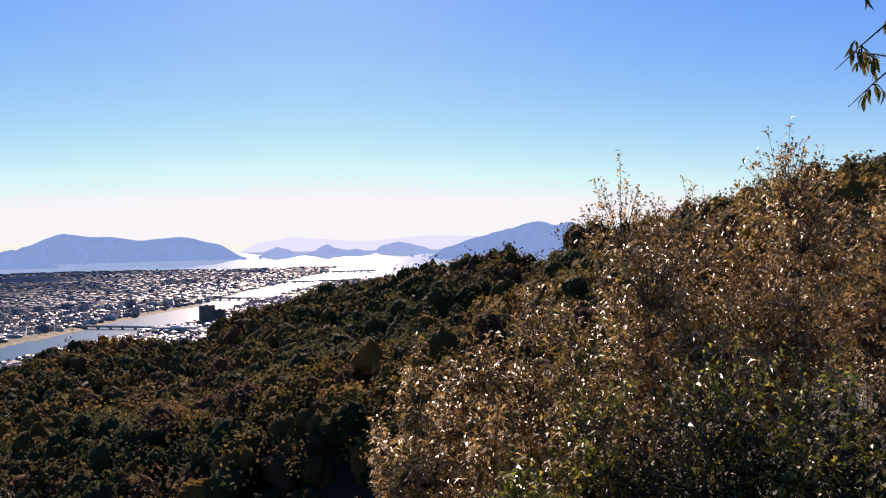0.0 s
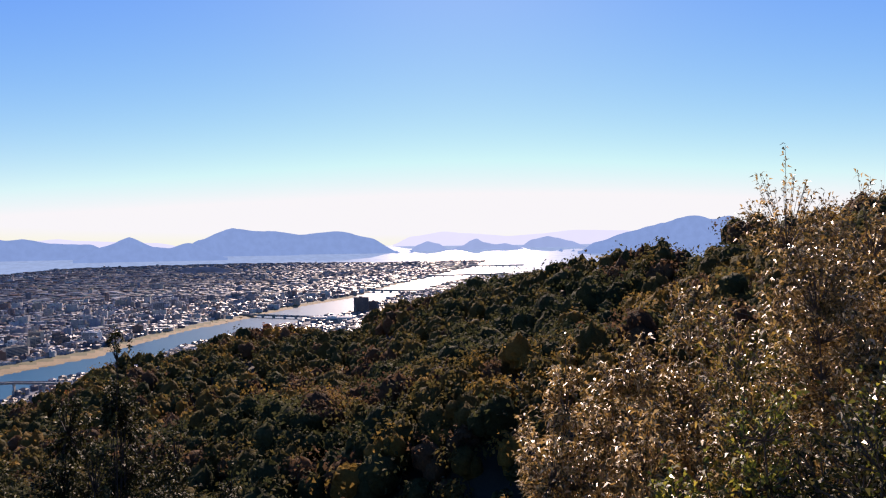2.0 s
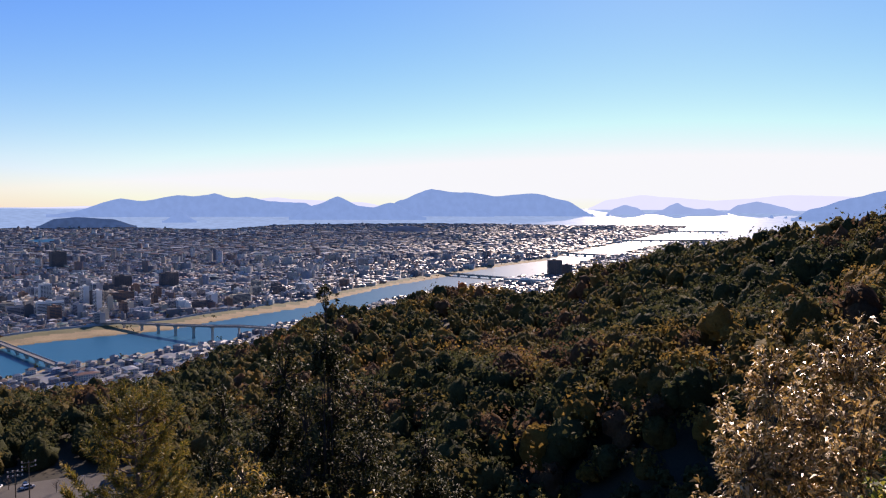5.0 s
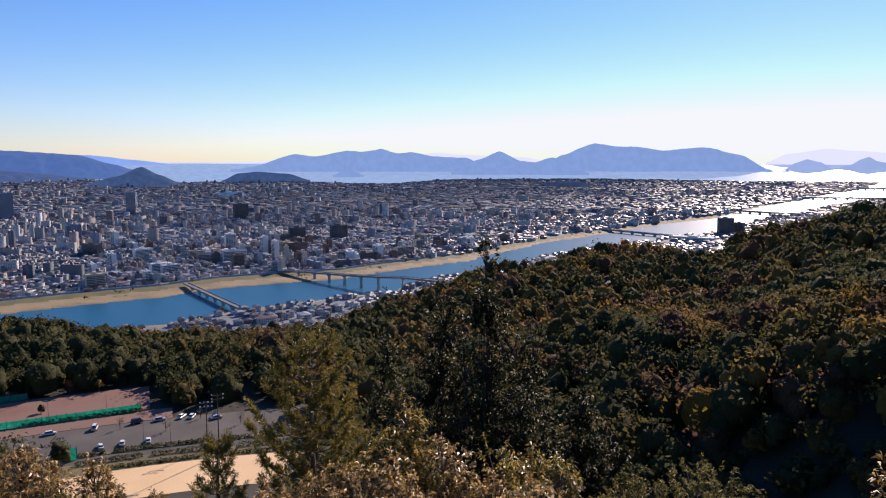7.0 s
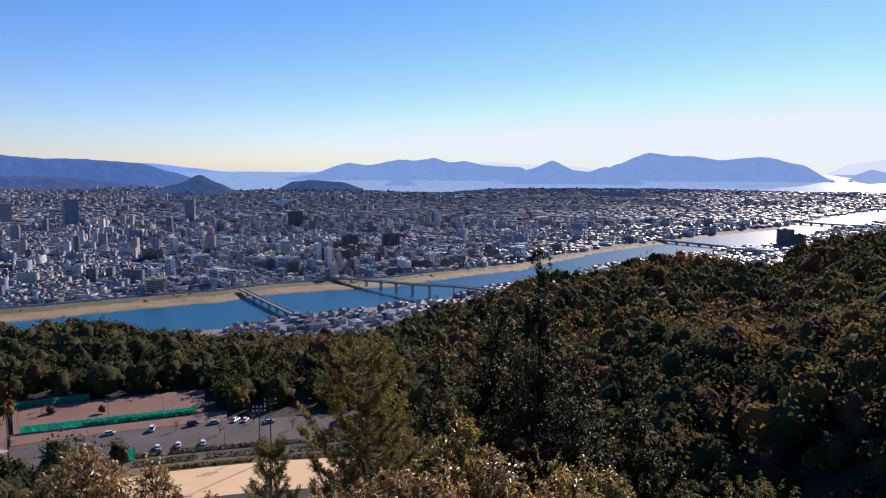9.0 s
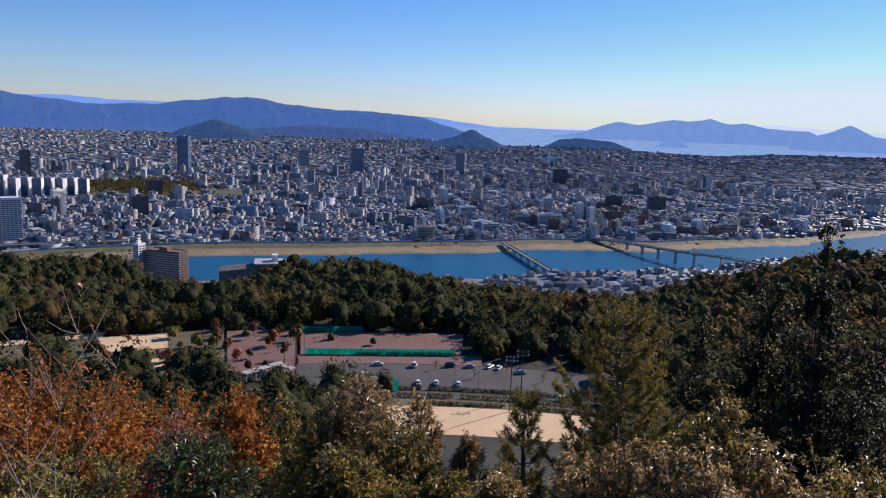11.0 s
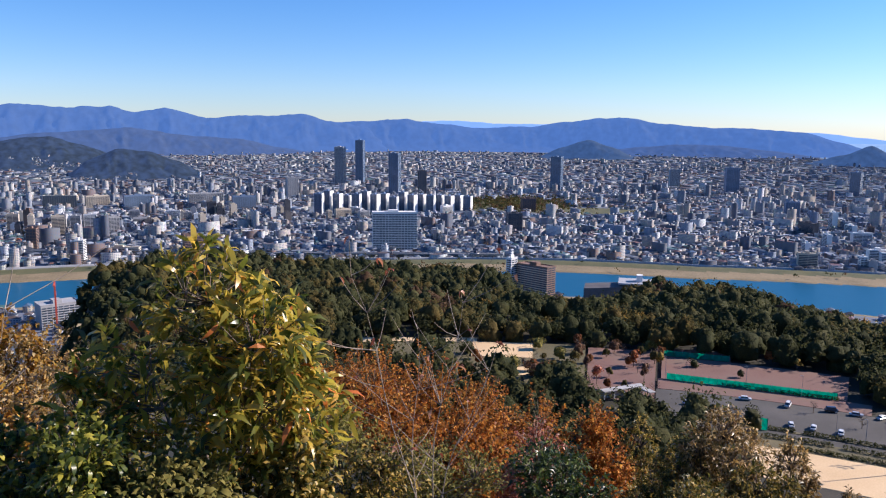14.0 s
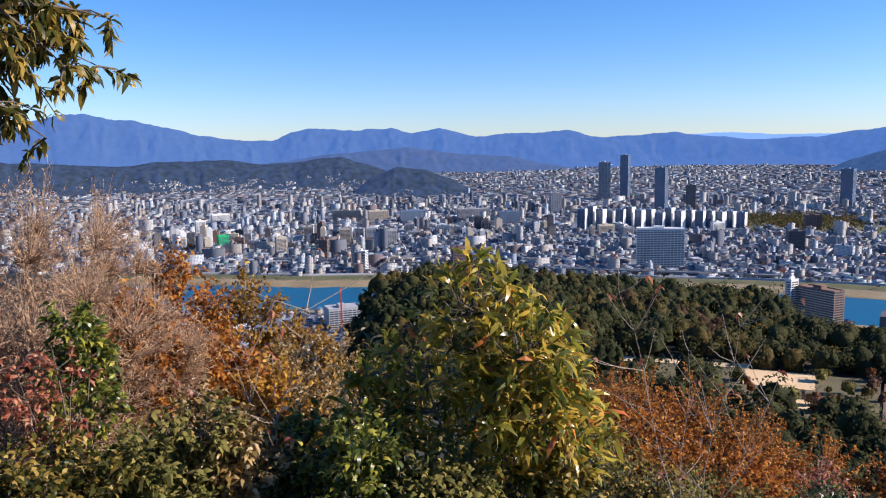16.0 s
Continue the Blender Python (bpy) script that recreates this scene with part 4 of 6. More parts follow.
for d0, d1, cell_size in bands:
    span = int(d1 / cell_size) + 1
    gx, gy = np.meshgrid(np.arange(-span, span + 1), np.arange(-span, span + 1), indexing="ij")
    # two districts with their own street grids
    gx, gy = gx.ravel() * cell_size, gy.ravel() * cell_size
    for side in (0, 1):
        a = TURN if side else radians(-9)
        x = gx * math.cos(a) - gy * math.sin(a)
        y = gx * math.sin(a) + gy * math.cos(a)
        d, az = np.hypot(x, y), np.degrees(np.arctan2(-x, y))
        ok = (d >= d0) & (d < d1) & (az > 0) & (az < 142) & ((az > 62) == bool(side))
        far, near = at(az, FAR_BANK), at(az, NEAR_BANK)
        ok &= (d > far + 112) | ((d < near - 26) & (hill_height(az, d) < 7) & (d > 1000))
        ok &= d < at(az, COAST) - 60
        ok &= ~in_water(az, d)
        ok &= ~((np.hypot((az - 81.5) / 4.2, (d - 2650) / 260) < 1) | (np.hypot((az - 76) / 5, (d - 2500) / 120) < 1))
        ok &= ~((az > 84) & (az < 96.3) & (d > 2290) & (d < 2560)) & ~((az > 88) & (az < 92.2) & (d > 1600) & (d < 1720))
        street = (np.round(gx / cell_size) % 4 == 0) | (np.round(gy / cell_size) % 5 == 0)
        ok &= ~(street & (rng.random(len(d)) < 0.8))
        ok &= rng.random(len(d)) < 0.93
        for xx, yy, dd, aa in zip(x[ok], y[ok], d[ok], az[ok]):
            u = rng.random()
            core = wave(xx, yy, 420, 3) * 0.5 + wave(xx, yy, 150, 4) * 0.5 + (0.55 if 45 < aa < 104 and dd > 2200 else 0.15 if dd > 1800 else -0.15)
            if aa < 30:
                core -= 0.25
            if aa > 97 and dd < 3600:
                core += 0.45
            if u < 0.62 - 0.2 * core:
                w, dp, h = rng.uniform(0.5, 0.85) * cell_size, rng.uniform(0.45, 0.8) * cell_size, rng.uniform(5.5, 8.5)
            elif u < 0.93 - 0.1 * core:
                w, dp, h = rng.uniform(0.6, 1.0) * cell_size, rng.uniform(0.5, 0.85) * cell_size, rng.uniform(8, 15)
            else:
                form = rng.random()
                w = rng.uniform(11, 18) if form < 0.3 else rng.uniform(18, 30) if form < 0.62 else rng.uniform(30, 56)
                dp, h = rng.uniform(10, 17), rng.uniform(15, 31) + (rng.uniform(0, 26) if core > 0.5 and form < 0.7 else 0)
            if rng.random() < 0.035:
                # a wide low hall or school
                w, dp, h = rng.uniform(1.2, 2.0) * cell_size, rng.uniform(0.8, 1.3) * cell_size, rng.uniform(9.6, 13)
            if dd < at(aa, NEAR_BANK):
                w, dp, h = w * 0.8, dp * 0.8, min(h, 9)
            w, dp = min(w, 60), min(dp, 40)
            j = cell_size * 0.26
            if dd > 3600:
                h *= 0.6
            twist = 0.5 * float(wave(xx, yy, 330, 6))
            site = (xx + rng.uniform(-j, j), yy + rng.uniform(-j, j), float(ground_height(aa, dd)), a + twist + (math.pi / 2 if rng.random() < 0.35 else 0) + rng.normal(0, 0.05), w, dp, h)
            if h > 19 and dd < 2350 and len(tall_things) < 200:
                tall_things.append(site)
                continue
            sites.append(site)
            if h > 11:
                boxes_on_top.append((site[0] + rng.uniform(-2, 2), site[1] + rng.uniform(-2, 2), site[2] + h, site[3], rng.uniform(3, 7), rng.uniform(3, 6), rng.uniform(2, 4.5)))
sites += hillside_sites(6200, SUBURB_HILL, 0.22, 110, 140, 1100, 0.03, 0.42, 5)
sites += hillside_sites(4500, TOWN_HILL, 0.12, 103.6, 111.8, 40, 0.05, 0.3, 6)
verts, wf, uv, tops = box_city(sites)
houses = mesh_object("house_walls", drawn_in(verts), wf, F_city, uvs=uv)
tagged(houses, "crowded pale and grey town buildings across the plain", "town buildings", kind="stuff")
# roofs: flat with a parapet step, or hipped on the low houses
rv, rf = [], []
base = 0
for s, top in zip(sites, tops):
    mid = top.mean(0)
    if s[6] < 9.5:
        over = mid + (top - mid) * 1.1
        axis = (top[1] - top[0]) * 0.22 if s[4] > s[5] else (top[3] - top[0]) * 0.22
        ridge = np.array([mid - axis + [0, 0, 2.4], mid + axis + [0, 0, 2.4]])
        rv.append(np.concatenate([over, ridge]))
        if s[4] > s[5]:
            rf += [(base, base + 1, base + 5, base + 4), (base + 1, base + 2, base + 5, base + 5), (base + 2, base + 3, base + 4, base + 5), (base + 3, base, base + 4, base + 4)]
        else:
            rf += [(base, base + 1, base + 4, base + 4), (base + 1, base + 2, base + 5, base + 4), (base + 2, base + 3, base + 5, base + 5), (base + 3, base, base + 4, base + 5)]
        base += 6
    else:
        rv.append(np.concatenate([top, mid + (top - mid) * 0.93 - [0, 0, 0.6]]))
        rf += [(base, base + 1, base + 5, base + 4), (base + 1, base + 2, base + 6, base + 5), (base + 2, base + 3, base + 7, base + 6),
               (base + 3, base, base + 4, base + 7), (base + 4, base + 5, base + 6, base + 7)]
        base += 8
rf = [tuple(dict.fromkeys(f)) for f in rf]
roofs = mesh_object("house_roofs", drawn_in(np.concatenate(rv)), rf, F_roof)
tagged(roofs, "grey, tiled and metal roofs of the town", "town roofs", kind="stuff")
bv, bf, buv, btop = box_city(boxes_on_top)
nb = len(boxes_on_top)
caps = (np.array([[4, 5, 6, 7]]) + (np.arange(nb) * 8)[:, None])
plant = mesh_object("roof_plant_rooms", drawn_in(bv), np.concatenate([bf, caps]), F_roof)
tagged(plant, "small plant rooms and tanks on flat roofs", "roof huts", kind="stuff")
# street and garden trees between the houses
q, ids2 = [], []
for _ in range(3600):
    aa, dd = rng.uniform(4, 128), math.sqrt(rng.uniform(1050 ** 2, 5200 ** 2))
    if in_water(np.array([aa]), np.array([dd]))[0] or hill_height(aa, dd) > 7:
        continue
    p0 = spot(aa, dd, float(ground_height(aa, dd)))
    r = rng.uniform(3, 6)
    q.append(clump_crown(rng, r, r * 1.8, 10) + np.array(p0))
    ids2.append(np.full(10, rng.choice([0, 0, 1, 4])))
for _ in range(900):
    aa, dd = rng.normal(81.0, 2.6), rng.normal(2650, 140)
    r = rng.uniform(5, 9)
    q.append(clump_crown(rng, r, r * 1.8, 10) + np.array(spot(aa, dd, float(ground_height(aa, dd)))))
    ids2.append(np.full(10, rng.choice([0, 0, 1, 4])))
q = np.concatenate(q)
st = mesh_object("street_trees", drawn_in(q.reshape(-1, 3)), np.arange(len(q) * 4, dtype=np.int32).reshape(-1, 4), WOOD_MATS, mat_ids=np.concatenate(ids2))
tagged(st, "street and park trees between the buildings", "street trees", kind="stuff")

WALLS = {
    "white": surface("white_render", [(0.3, (0.62, 0.61, 0.58)), (0.6, (0.78, 0.77, 0.74))], 0.05, 0.6, bump=0.05),
    "beige": surface("beige_tile_wall", [(0.3, (0.42, 0.36, 0.28)), (0.6, (0.55, 0.48, 0.38))], 0.05, 0.6, bump=0.05),
    "grey": surface("grey_wall", [(0.3, (0.28, 0.28, 0.29)), (0.6, (0.4, 0.4, 0.41))], 0.05, 0.6, bump=0.05),
    "dark": surface("dark_wall", [(0.3, (0.07, 0.065, 0.07)), (0.6, (0.13, 0.12, 0.12))], 0.05, 0.6, bump=0.05),
    "brick": surface("brown_brick_wall", [(0.3, (0.14, 0.085, 0.06)), (0.6, (0.24, 0.15, 0.11))], 0.05, 0.6, bump=0.05),
    "blue": surface("blue_curtain_wall", [(0.3, (0.12, 0.17, 0.26)), (0.6, (0.18, 0.24, 0.35))], 0.05, 0.6, rough=0.25, bump=0.0),
    "green": surface("green_sheeting", [(0.3, (0.01, 0.3, 0.1)), (0.6, (0.03, 0.45, 0.17))], 0.1, 0.9, bump=0.3),
    "yellow": surface("yellow_panel", [(0.3, (0.6, 0.45, 0.05)), (0.6, (0.75, 0.6, 0.1))], 0.1, 0.9, bump=0.0),
}
M_glass, n, l, p = material("window_glass")
p.inputs["Base Color"].default_value, p.inputs["Roughness"].default_value = (0.03, 0.045, 0.06, 1), 0.08
nz = n.new("ShaderNodeTexNoise")
nz.inputs["Scale"].default_value = 0.4
rmp = ramp_of(n, [(0.35, (0.03, 0.045, 0.07)), (0.65, (0.1, 0.13, 0.17))])
l.new(nz.outputs["Fac"], rmp.inputs["Fac"])
l.new(rmp.outputs["Color"], p.inputs["Base Color"])


def building(label, az, d, z, turn, w, dp, h, wall, storey=3.1, group="", name="apartment_building", fin=0.0, bands_on=(0, 1, 2, 3), hut=True, end_wall=None, ends=None):
    """A slab with recessed window bands, balcony slabs at each storey, a parapet and a plant room."""
    base = drawn_in([tuple(spot(az, d, z))])[0]
    k = float((drawn_in([tuple(spot(az, d, z + 10))])[0][2] - base[2]) / 10)
    t = thing(name, label, "building", base, turn, group)
    t.scale = (k, k, k)
    hw, hd = w / 2, dp / 2
    boxed("body", (-hw, -hd, -2), (hw, hd, h), WALLS[wall], t)
    rim = bmesh.new()
    for lo, hi in (((-hw - .2, -hd - .2, h), (hw + .2, -hd + .3, h + 1.1)), ((-hw - .2, hd - .3, h), (hw + .2, hd + .2, h + 1.1)),
                   ((-hw - .2, -hd + .3, h), (-hw + .3, hd - .3, h + 1.1)), ((hw - .3, -hd + .3, h), (hw + .2, hd - .3, h + 1.1))):
        add_box(rim, lo, hi)
    part("parapet", rim, WALLS[wall], t)
    if ends:
        for sx in (-1, 1):
            boxed("end_wall", (min(sx * hw, sx * (hw + 0.8)), -hd - 0.9, -2), (max(sx * hw, sx * (hw + 0.8)), hd + 0.9, h + 1.2), WALLS[ends], t)
    if hut:
        boxed("plant_room", (-hw * 0.3, -hd * 0.5, h), (hw * 0.15, hd * 0.5, h + 4.5), WALLS[wall], t)
    floors = max(1, int(h / storey))
    for side in bands_on:
        long_ = side in (0, 2)
        half, off = (hw, hd) if long_ else (hd, hw)
        sgn = -1 if side in (0, 3) else 1
        bays = max(1, int(half * 2 / 6.5)) if name != "apartment_building" or wall == "white" and h > 50 else 2
        step = (half * 2 - 1.0) / bays
        win = bmesh.new()
        slab = bmesh.new()
        for f in range(floors):
            z0 = f * storey + 0.9
            for b in range(bays):
                u0 = -half + 0.5 + b * step + 0.45
                u1 = u0 + step - 0.9
                lo, hi = (u0, off * sgn - 0.03, z0), (u1, off * sgn + 0.06, z0 + storey * 0.55)
                if not long_:
                    lo, hi = (off * sgn - 0.03, u0, z0), (off * sgn + 0.06, u1, z0 + storey * 0.55)
                add_box(win, lo, hi)
            lo, hi = ((-half, off * sgn, z0 - 0.9), (half, off * sgn + sgn * 0.9, z0 - 0.1)) if long_ else ((off * sgn, -half, z0 - 0.9), (off * sgn + sgn * 0.9, half, z0 - 0.1))
            if long_ and fin >= 0:
                add_box(slab, np.minimum(lo, hi), np.maximum(lo, hi))
        tagged(part("window_band", win, M_glass, t), kind="stuff")
        if long_ and fin >= 0:
            tagged(part("balcony_front", slab, WALLS[end_wall or wall], t), kind="stuff")
        else:
            slab.free()
    return t


for i, (x, y, z, a, w, dp, h) in enumerate(tall_things):
    wall = ["white", "beige", "grey", "white", "brick", "grey", "dark", "beige"][i % 8]
    words = {"white": "white rendered", "beige": "beige tiled", "grey": "grey concrete", "brick": "brown brick", "dark": "dark tiled"}[wall]
    building("%s mid-rise apartment block with balconies" % words, math.degrees(math.atan2(-x, y)), math.hypot(x, y), z, math.degrees(a), w, dp, h, wall,
             group="mid-rise blocks in the town", bands_on=(0, 2) if w > 20 else (0, 2, 3))
# ---------------------------------------------------------------- landmarks
for i in range(17):
    az = 95.5 - i * 0.68
    building("tall white-ended apartment slab with dark balcony fronts", az, 2330 + 7 * i + (30 if i % 2 else 0), 3, az - (38 if i % 4 else 22), 24, 17, 62 - 1.0 * i + (6 if i % 4 == 1 else 0) - (7 if i % 5 == 3 else 0), "blue", storey=3.0,
             group="tall apartment slabs", bands_on=(0,), end_wall="blue", ends="white")
building("wide grey-blue hospital block with rows of windows", 90.0, 1640, 3, 92, 94, 30, 78, "white", storey=3.6, name="hospital_building", bands_on=(0, 1))
LAND = [  # bearing, distance, width, depth, height, wall, words
    (93.95, 3600, 42, 38, 172, "grey", "pale grey office tower"), (92.5, 3600, 36, 34, 202, "blue", "dark blue glass tower"),
    (90.0, 3000, 38, 36, 162, "blue", "blue-grey glass tower"), (78.2, 3300, 44, 36, 146, "blue", "dark glass office tower"),
    (66.2, 3400, 52, 36, 108, "blue", "dark office tower"), (97.4, 2900, 40, 30, 76, "grey", "grey office tower"),
    (88.0, 3100, 30, 26, 92, "dark", "dark high-rise building"), (81.2, 1930, 36, 24, 48, "dark", "dark high-rise apartment block"),
    (52.2, 2120, 26, 20, 46, "white", "white high-rise building"), (80.2, 2450, 44, 24, 42, "brick", "brown high-rise building"),
    (58.6, 3600, 40, 30, 96, "blue", "dark office tower"), (70.0, 3800, 46, 30, 80, "grey", "grey office tower"),
    (62.3, 2500, 40, 24, 50, "blue", "blue-grey office block"), (51.4, 3200, 54, 30, 62, "dark", "dark brown high-rise block"),
    (47.5, 2300, 46, 22, 44, "dark", "dark high-rise apartment block"), (44.5, 2350, 50, 22, 44, "dark", "dark high-rise apartment block"),
    (31.0, 2900, 40, 20, 40, "grey", "grey apartment block"), (112.6, 2700, 100, 20, 38, "beige", "long cream apartment slab"), (110.4, 2680, 70, 18, 36, "beige", "cream apartment slab"), (121.6, 2750, 60, 20, 34, "white", "white apartment slab"), (109.1, 1650, 74, 16, 15, "beige", "long low cream apartment slab"),
    (107.8, 2620, 90, 20, 40, "blue", "blue-grey apartment slab"), (103.4, 2600, 110, 22, 44, "grey", "long grey office block"),
    (100.8, 2500, 70, 24, 42, "blue", "blue-grey office block"), (121.5, 2050, 26, 22, 34, "green", "building wrapped in green sheeting"),
    (111.7, 1560, 22, 18, 44, "white", "white high-rise apartment block"), (117.5, 1900, 24, 18, 40, "beige", "beige high-rise block"),
    (114.4, 1800, 20, 16, 42, "brick", "brown high-rise apartment block"), (123.0, 2300, 26, 20, 52, "white", "white high-rise block"),
    (104.4, 1600, 34, 18, 42, "brick", "brown apartment block"), (109.5, 2000, 26, 18, 40, "grey", "grey high-rise block"),
    (79.5, 1090, 54, 19, 62, "brick", "dark brown riverside apartment block with balconies"),
    (81.3, 1100, 9, 14, 70, "white", "pale stair tower of the riverside block"),
    (16.9, 2650, 46, 24, 54, "dark", "dark riverside building seen against the glare"), (16.0, 2700, 30, 20, 36, "dark", "dark low riverside building"),
    (18.9, 2400, 120, 40, 15, "white", "low white riverside hall"), (113.2, 1075, 46, 30, 30, "grey", "pale grey building by the river"),
]
for az, d, w, dp, h, wall, words in LAND:
    building(words + " rising among the town houses" if d > 1100 else words, az, d, 3, az + (-38 if "riverside block" in words or "riverside apartment" in words else 14 if int(d) % 3 else -18), w, dp, h, wall, storey=3.6 if h > 70 else 3.1, name="office_tower" if h > 70 else "tall_building",
             end_wall="beige" if "riverside apartment" in words else None, bands_on=(0, 1), fin=-1 if wall in ("blue", "green") or h > 70 else 0, hut=wall != "green")

# a dark low hall on the near bank with a chimney-like tower
hall = thing("river_plant", "dark sloping-roofed plant building on the near riverbank", "building", spot(73.2, 1090, 3), 73)
bm = bmesh.new()
add_box(bm, (-52, -20, -2), (52, 20, 44))
for v in bm.verts:
    if v.co.z > 20 and v.co.x < 0:
        v.co.z -= 9
part("body", bm, WALLS["dark"], hall)
boxed("roof_edge", (-6, -21, 43), (53, 21, 45), WALLS["grey"], hall)
boxed("tower", (18, -6, 45), (26, 6, 54), WALLS["white"], hall)

# a red and white crane mast by the river
mast = thing("crane_mast", "red steel crane mast beside the river", "crane", spot(113.3, 1040, 3), 20)
M_redsteel = surface("red_steel", [(0.3, (0.4, 0.05, 0.03)), (0.6, (0.55, 0.09, 0.05))], 0.5, 4, bump=0.05)
boxed("mast", (-1, -1, 0), (1, 1, 62), M_redsteel, mast)
boxed("jib", (-6, -0.8, 60), (20, 0.8, 62), M_redsteel, mast)


# ---------------------------------------------------------------- bridges
def bridge(label, knots, width, spans, rail=1.2, pier_w=3.0, name="bridge", group="", girder=2.6):
    """A girder deck over a line of (bearing, distance, height), with piers, pier caps and parapets."""
    pts = np.array([tuple(spot(a, d, z)) for a, d, z in knots])
    t = thing(name, label, "bridge", (0, 0, 0), group=group)
    seg = np.linspace(0, 1, spans + 1)
    cum = np.concatenate([[0], np.cumsum(np.linalg.norm(np.diff(pts, axis=0), axis=1))])
    line = np.stack([np.interp(seg * cum[-1], cum, pts[:, k]) for k in range(3)], -1)
    tang = np.gradient(line[:, :2], axis=0)
    tang /= np.linalg.norm(tang, axis=1)[:, None]
    side = np.stack([-tang[:, 1], tang[:, 0]], -1)

    def strip(off, half, lo, hi, nm, mat):
        vs = []
        for c, s in zip(line, side):
            a, b = c[:2] + s * (off - half), c[:2] + s * (off + half)
            vs += [(*a, c[2] + lo), (*b, c[2] + lo), (*b, c[2] + hi), (*a, c[2] + hi)]
        fs = []
        for i in range(len(line) - 1):
            for k in range(4):
                fs.append((4 * i + k, 4 * i + (k + 1) % 4, 4 * i + 4 + (k + 1) % 4, 4 * i + 4 + k))
        fs += [(3, 2, 1, 0), tuple(4 * len(line) - 4 + k for k in range(4))]
        mesh_object(nm, drawn_in(vs), fs, mat, t)

    strip(0, width / 2, -0.6, 0.0, "deck", M_deck)
    strip(0, width * 0.32, -girder, -0.6, "girder", M_steel)
    strip(-width / 2 + 0.2, 0.2, 0.0, rail, "parapet", M_steel)
    strip(width / 2 - 0.2, 0.2, 0.0, rail, "parapet", M_steel)
    for c, s, g in list(zip(line, side, tang))[1:-1]:
        vs = []
        for zz, k in ((-4, 1.15), (c[2] - 5.2, 1.0), (c[2] - 4.2, 1.9), (c[2] - 2.6, 2.1)):
            for a, b in ((-1, -1), (1, -1), (1, 1), (-1, 1)):
                q = c[:2] + s * a * pier_w * k + g * b * pier_w * 0.55
                vs.append((*q, zz))
        fs = [(4 * i + k, 4 * i + (k + 1) % 4, 4 * i + 4 + (k + 1) % 4, 4 * i + 4 + k) for i in range(3) for k in range(4)] + [(3, 2, 1, 0), (12, 13, 14, 15)]
        mesh_object("pier", drawn_in(vs), fs, M_concrete, t)
    return t


bridge("grey girder road bridge on a row of concrete piers", [(55.3, 1560, 9), (51.2, 1250, 9), (50.4, 1190, 7)], 11, 9, pier_w=2.2)
bridge("tall grey girder bridge on slender concrete piers", [(50.0, 1700, 9), (47.0, 1630, 14), (44.0, 1524, 21), (41.6, 1455, 27), (39.3, 1440, 27), (36.5, 1400, 25), (33.5, 1330, 24)], 13, 12, pier_w=2.4)
bridge("low grey bridge across the glittering river", [(25.4, 2700, 9), (17.4, 2440, 9)], 16, 10, pier_w=4, girder=4)
bridge("low grey bridge across the glittering river", [(16.6, 3800, 12), (10.8, 3600, 12)], 18, 9, pier_w=6, girder=6)
bridge("low grey bridge across the glittering river", [(12.2, 5150, 15), (6.2, 5350, 15)], 22, 9, pier_w=8, girder=9)
bridge("low grey bridge near the river mouth", [(9.0, 6900, 18), (5.0, 7000, 18)], 26, 8, pier_w=10, girder=11)
bridge("pale elevated expressway between the buildings", [(118, 1760, 12), (108, 1640, 12), (98, 1540, 12), (88, 1510, 13), (82, 1515, 13)], 17, 18, name="viaduct")
bridge("pale elevated railway through the town", [(99.5, 1700, 11), (101.2, 2100, 11), (101.8, 2600, 11)], 13, 16, name="viaduct")

# the flood wall along the top of the far bank
azs = np.arange(38.0, 127.0, 0.5)
edge = at(azs, FAR_BANK) + 104
ux, uy = ray(azs)
profile = ((0, 2.0), (0, 9.4), (1.6, 9.4), (1.6, 2.0))
co = np.stack([np.stack([ux * (edge + o), uy * (edge + o), np.full_like(azs, z)], -1) for o, z in profile], 1)
k0 = (np.arange(len(azs) - 1) * 4)[:, None]
ff = np.concatenate([np.concatenate([k0 + k, k0 + k + 4, k0 + k + 5, k0 + k + 1], 1) for k in range(3)])
flood_wall = mesh_object("flood_wall", drawn_in(co.reshape(-1, 3)), ff.astype(np.int32), WALLS["grey"])
tagged(flood_wall, "grey concrete flood wall along the grassy riverbank", "wall", kind="structure")

# ---------------------------------------------------------------- the park below
PZ = 155.0


def slab(name, label, az0, az1, d0, d1, mat, z=0.35, cat="ground"):
    azs, dd = np.linspace(az0, az1, 10), (d0, d1)
    top = [tuple(spot(a, d, PZ + z)) for a in azs for d in dd]
    low = [(x, y, zz - 1.2) for x, y, zz in top]
    n_ = len(azs)
    fs = [(2 * i, 2 * i + 1, 2 * i + 3, 2 * i + 2) for i in range(n_ - 1)]
    o = 2 * n_
    fs += [(2 * i, 2 * i + 2, o + 2 * i + 2, o + 2 * i) for i in range(n_ - 1)] + [(2 * i + 1, o + 2 * i + 1, o + 2 * i + 3, 2 * i + 3) for i in range(n_ - 1)]
    fs += [(0, o, o + 1, 1), (2 * n_ - 2, 2 * n_ - 1, 4 * n_ - 1, 4 * n_ - 2)]
    return tagged(mesh_object(name, top + low, fs, mat), label, cat, kind="structure")


M_court = surface("court_surface", [(0.3, (0.15, 0.075, 0.055)), (0.5, (0.19, 0.105, 0.08)), (0.7, (0.17, 0.125, 0.09))], 0.08, 1.5, bump=0.05)
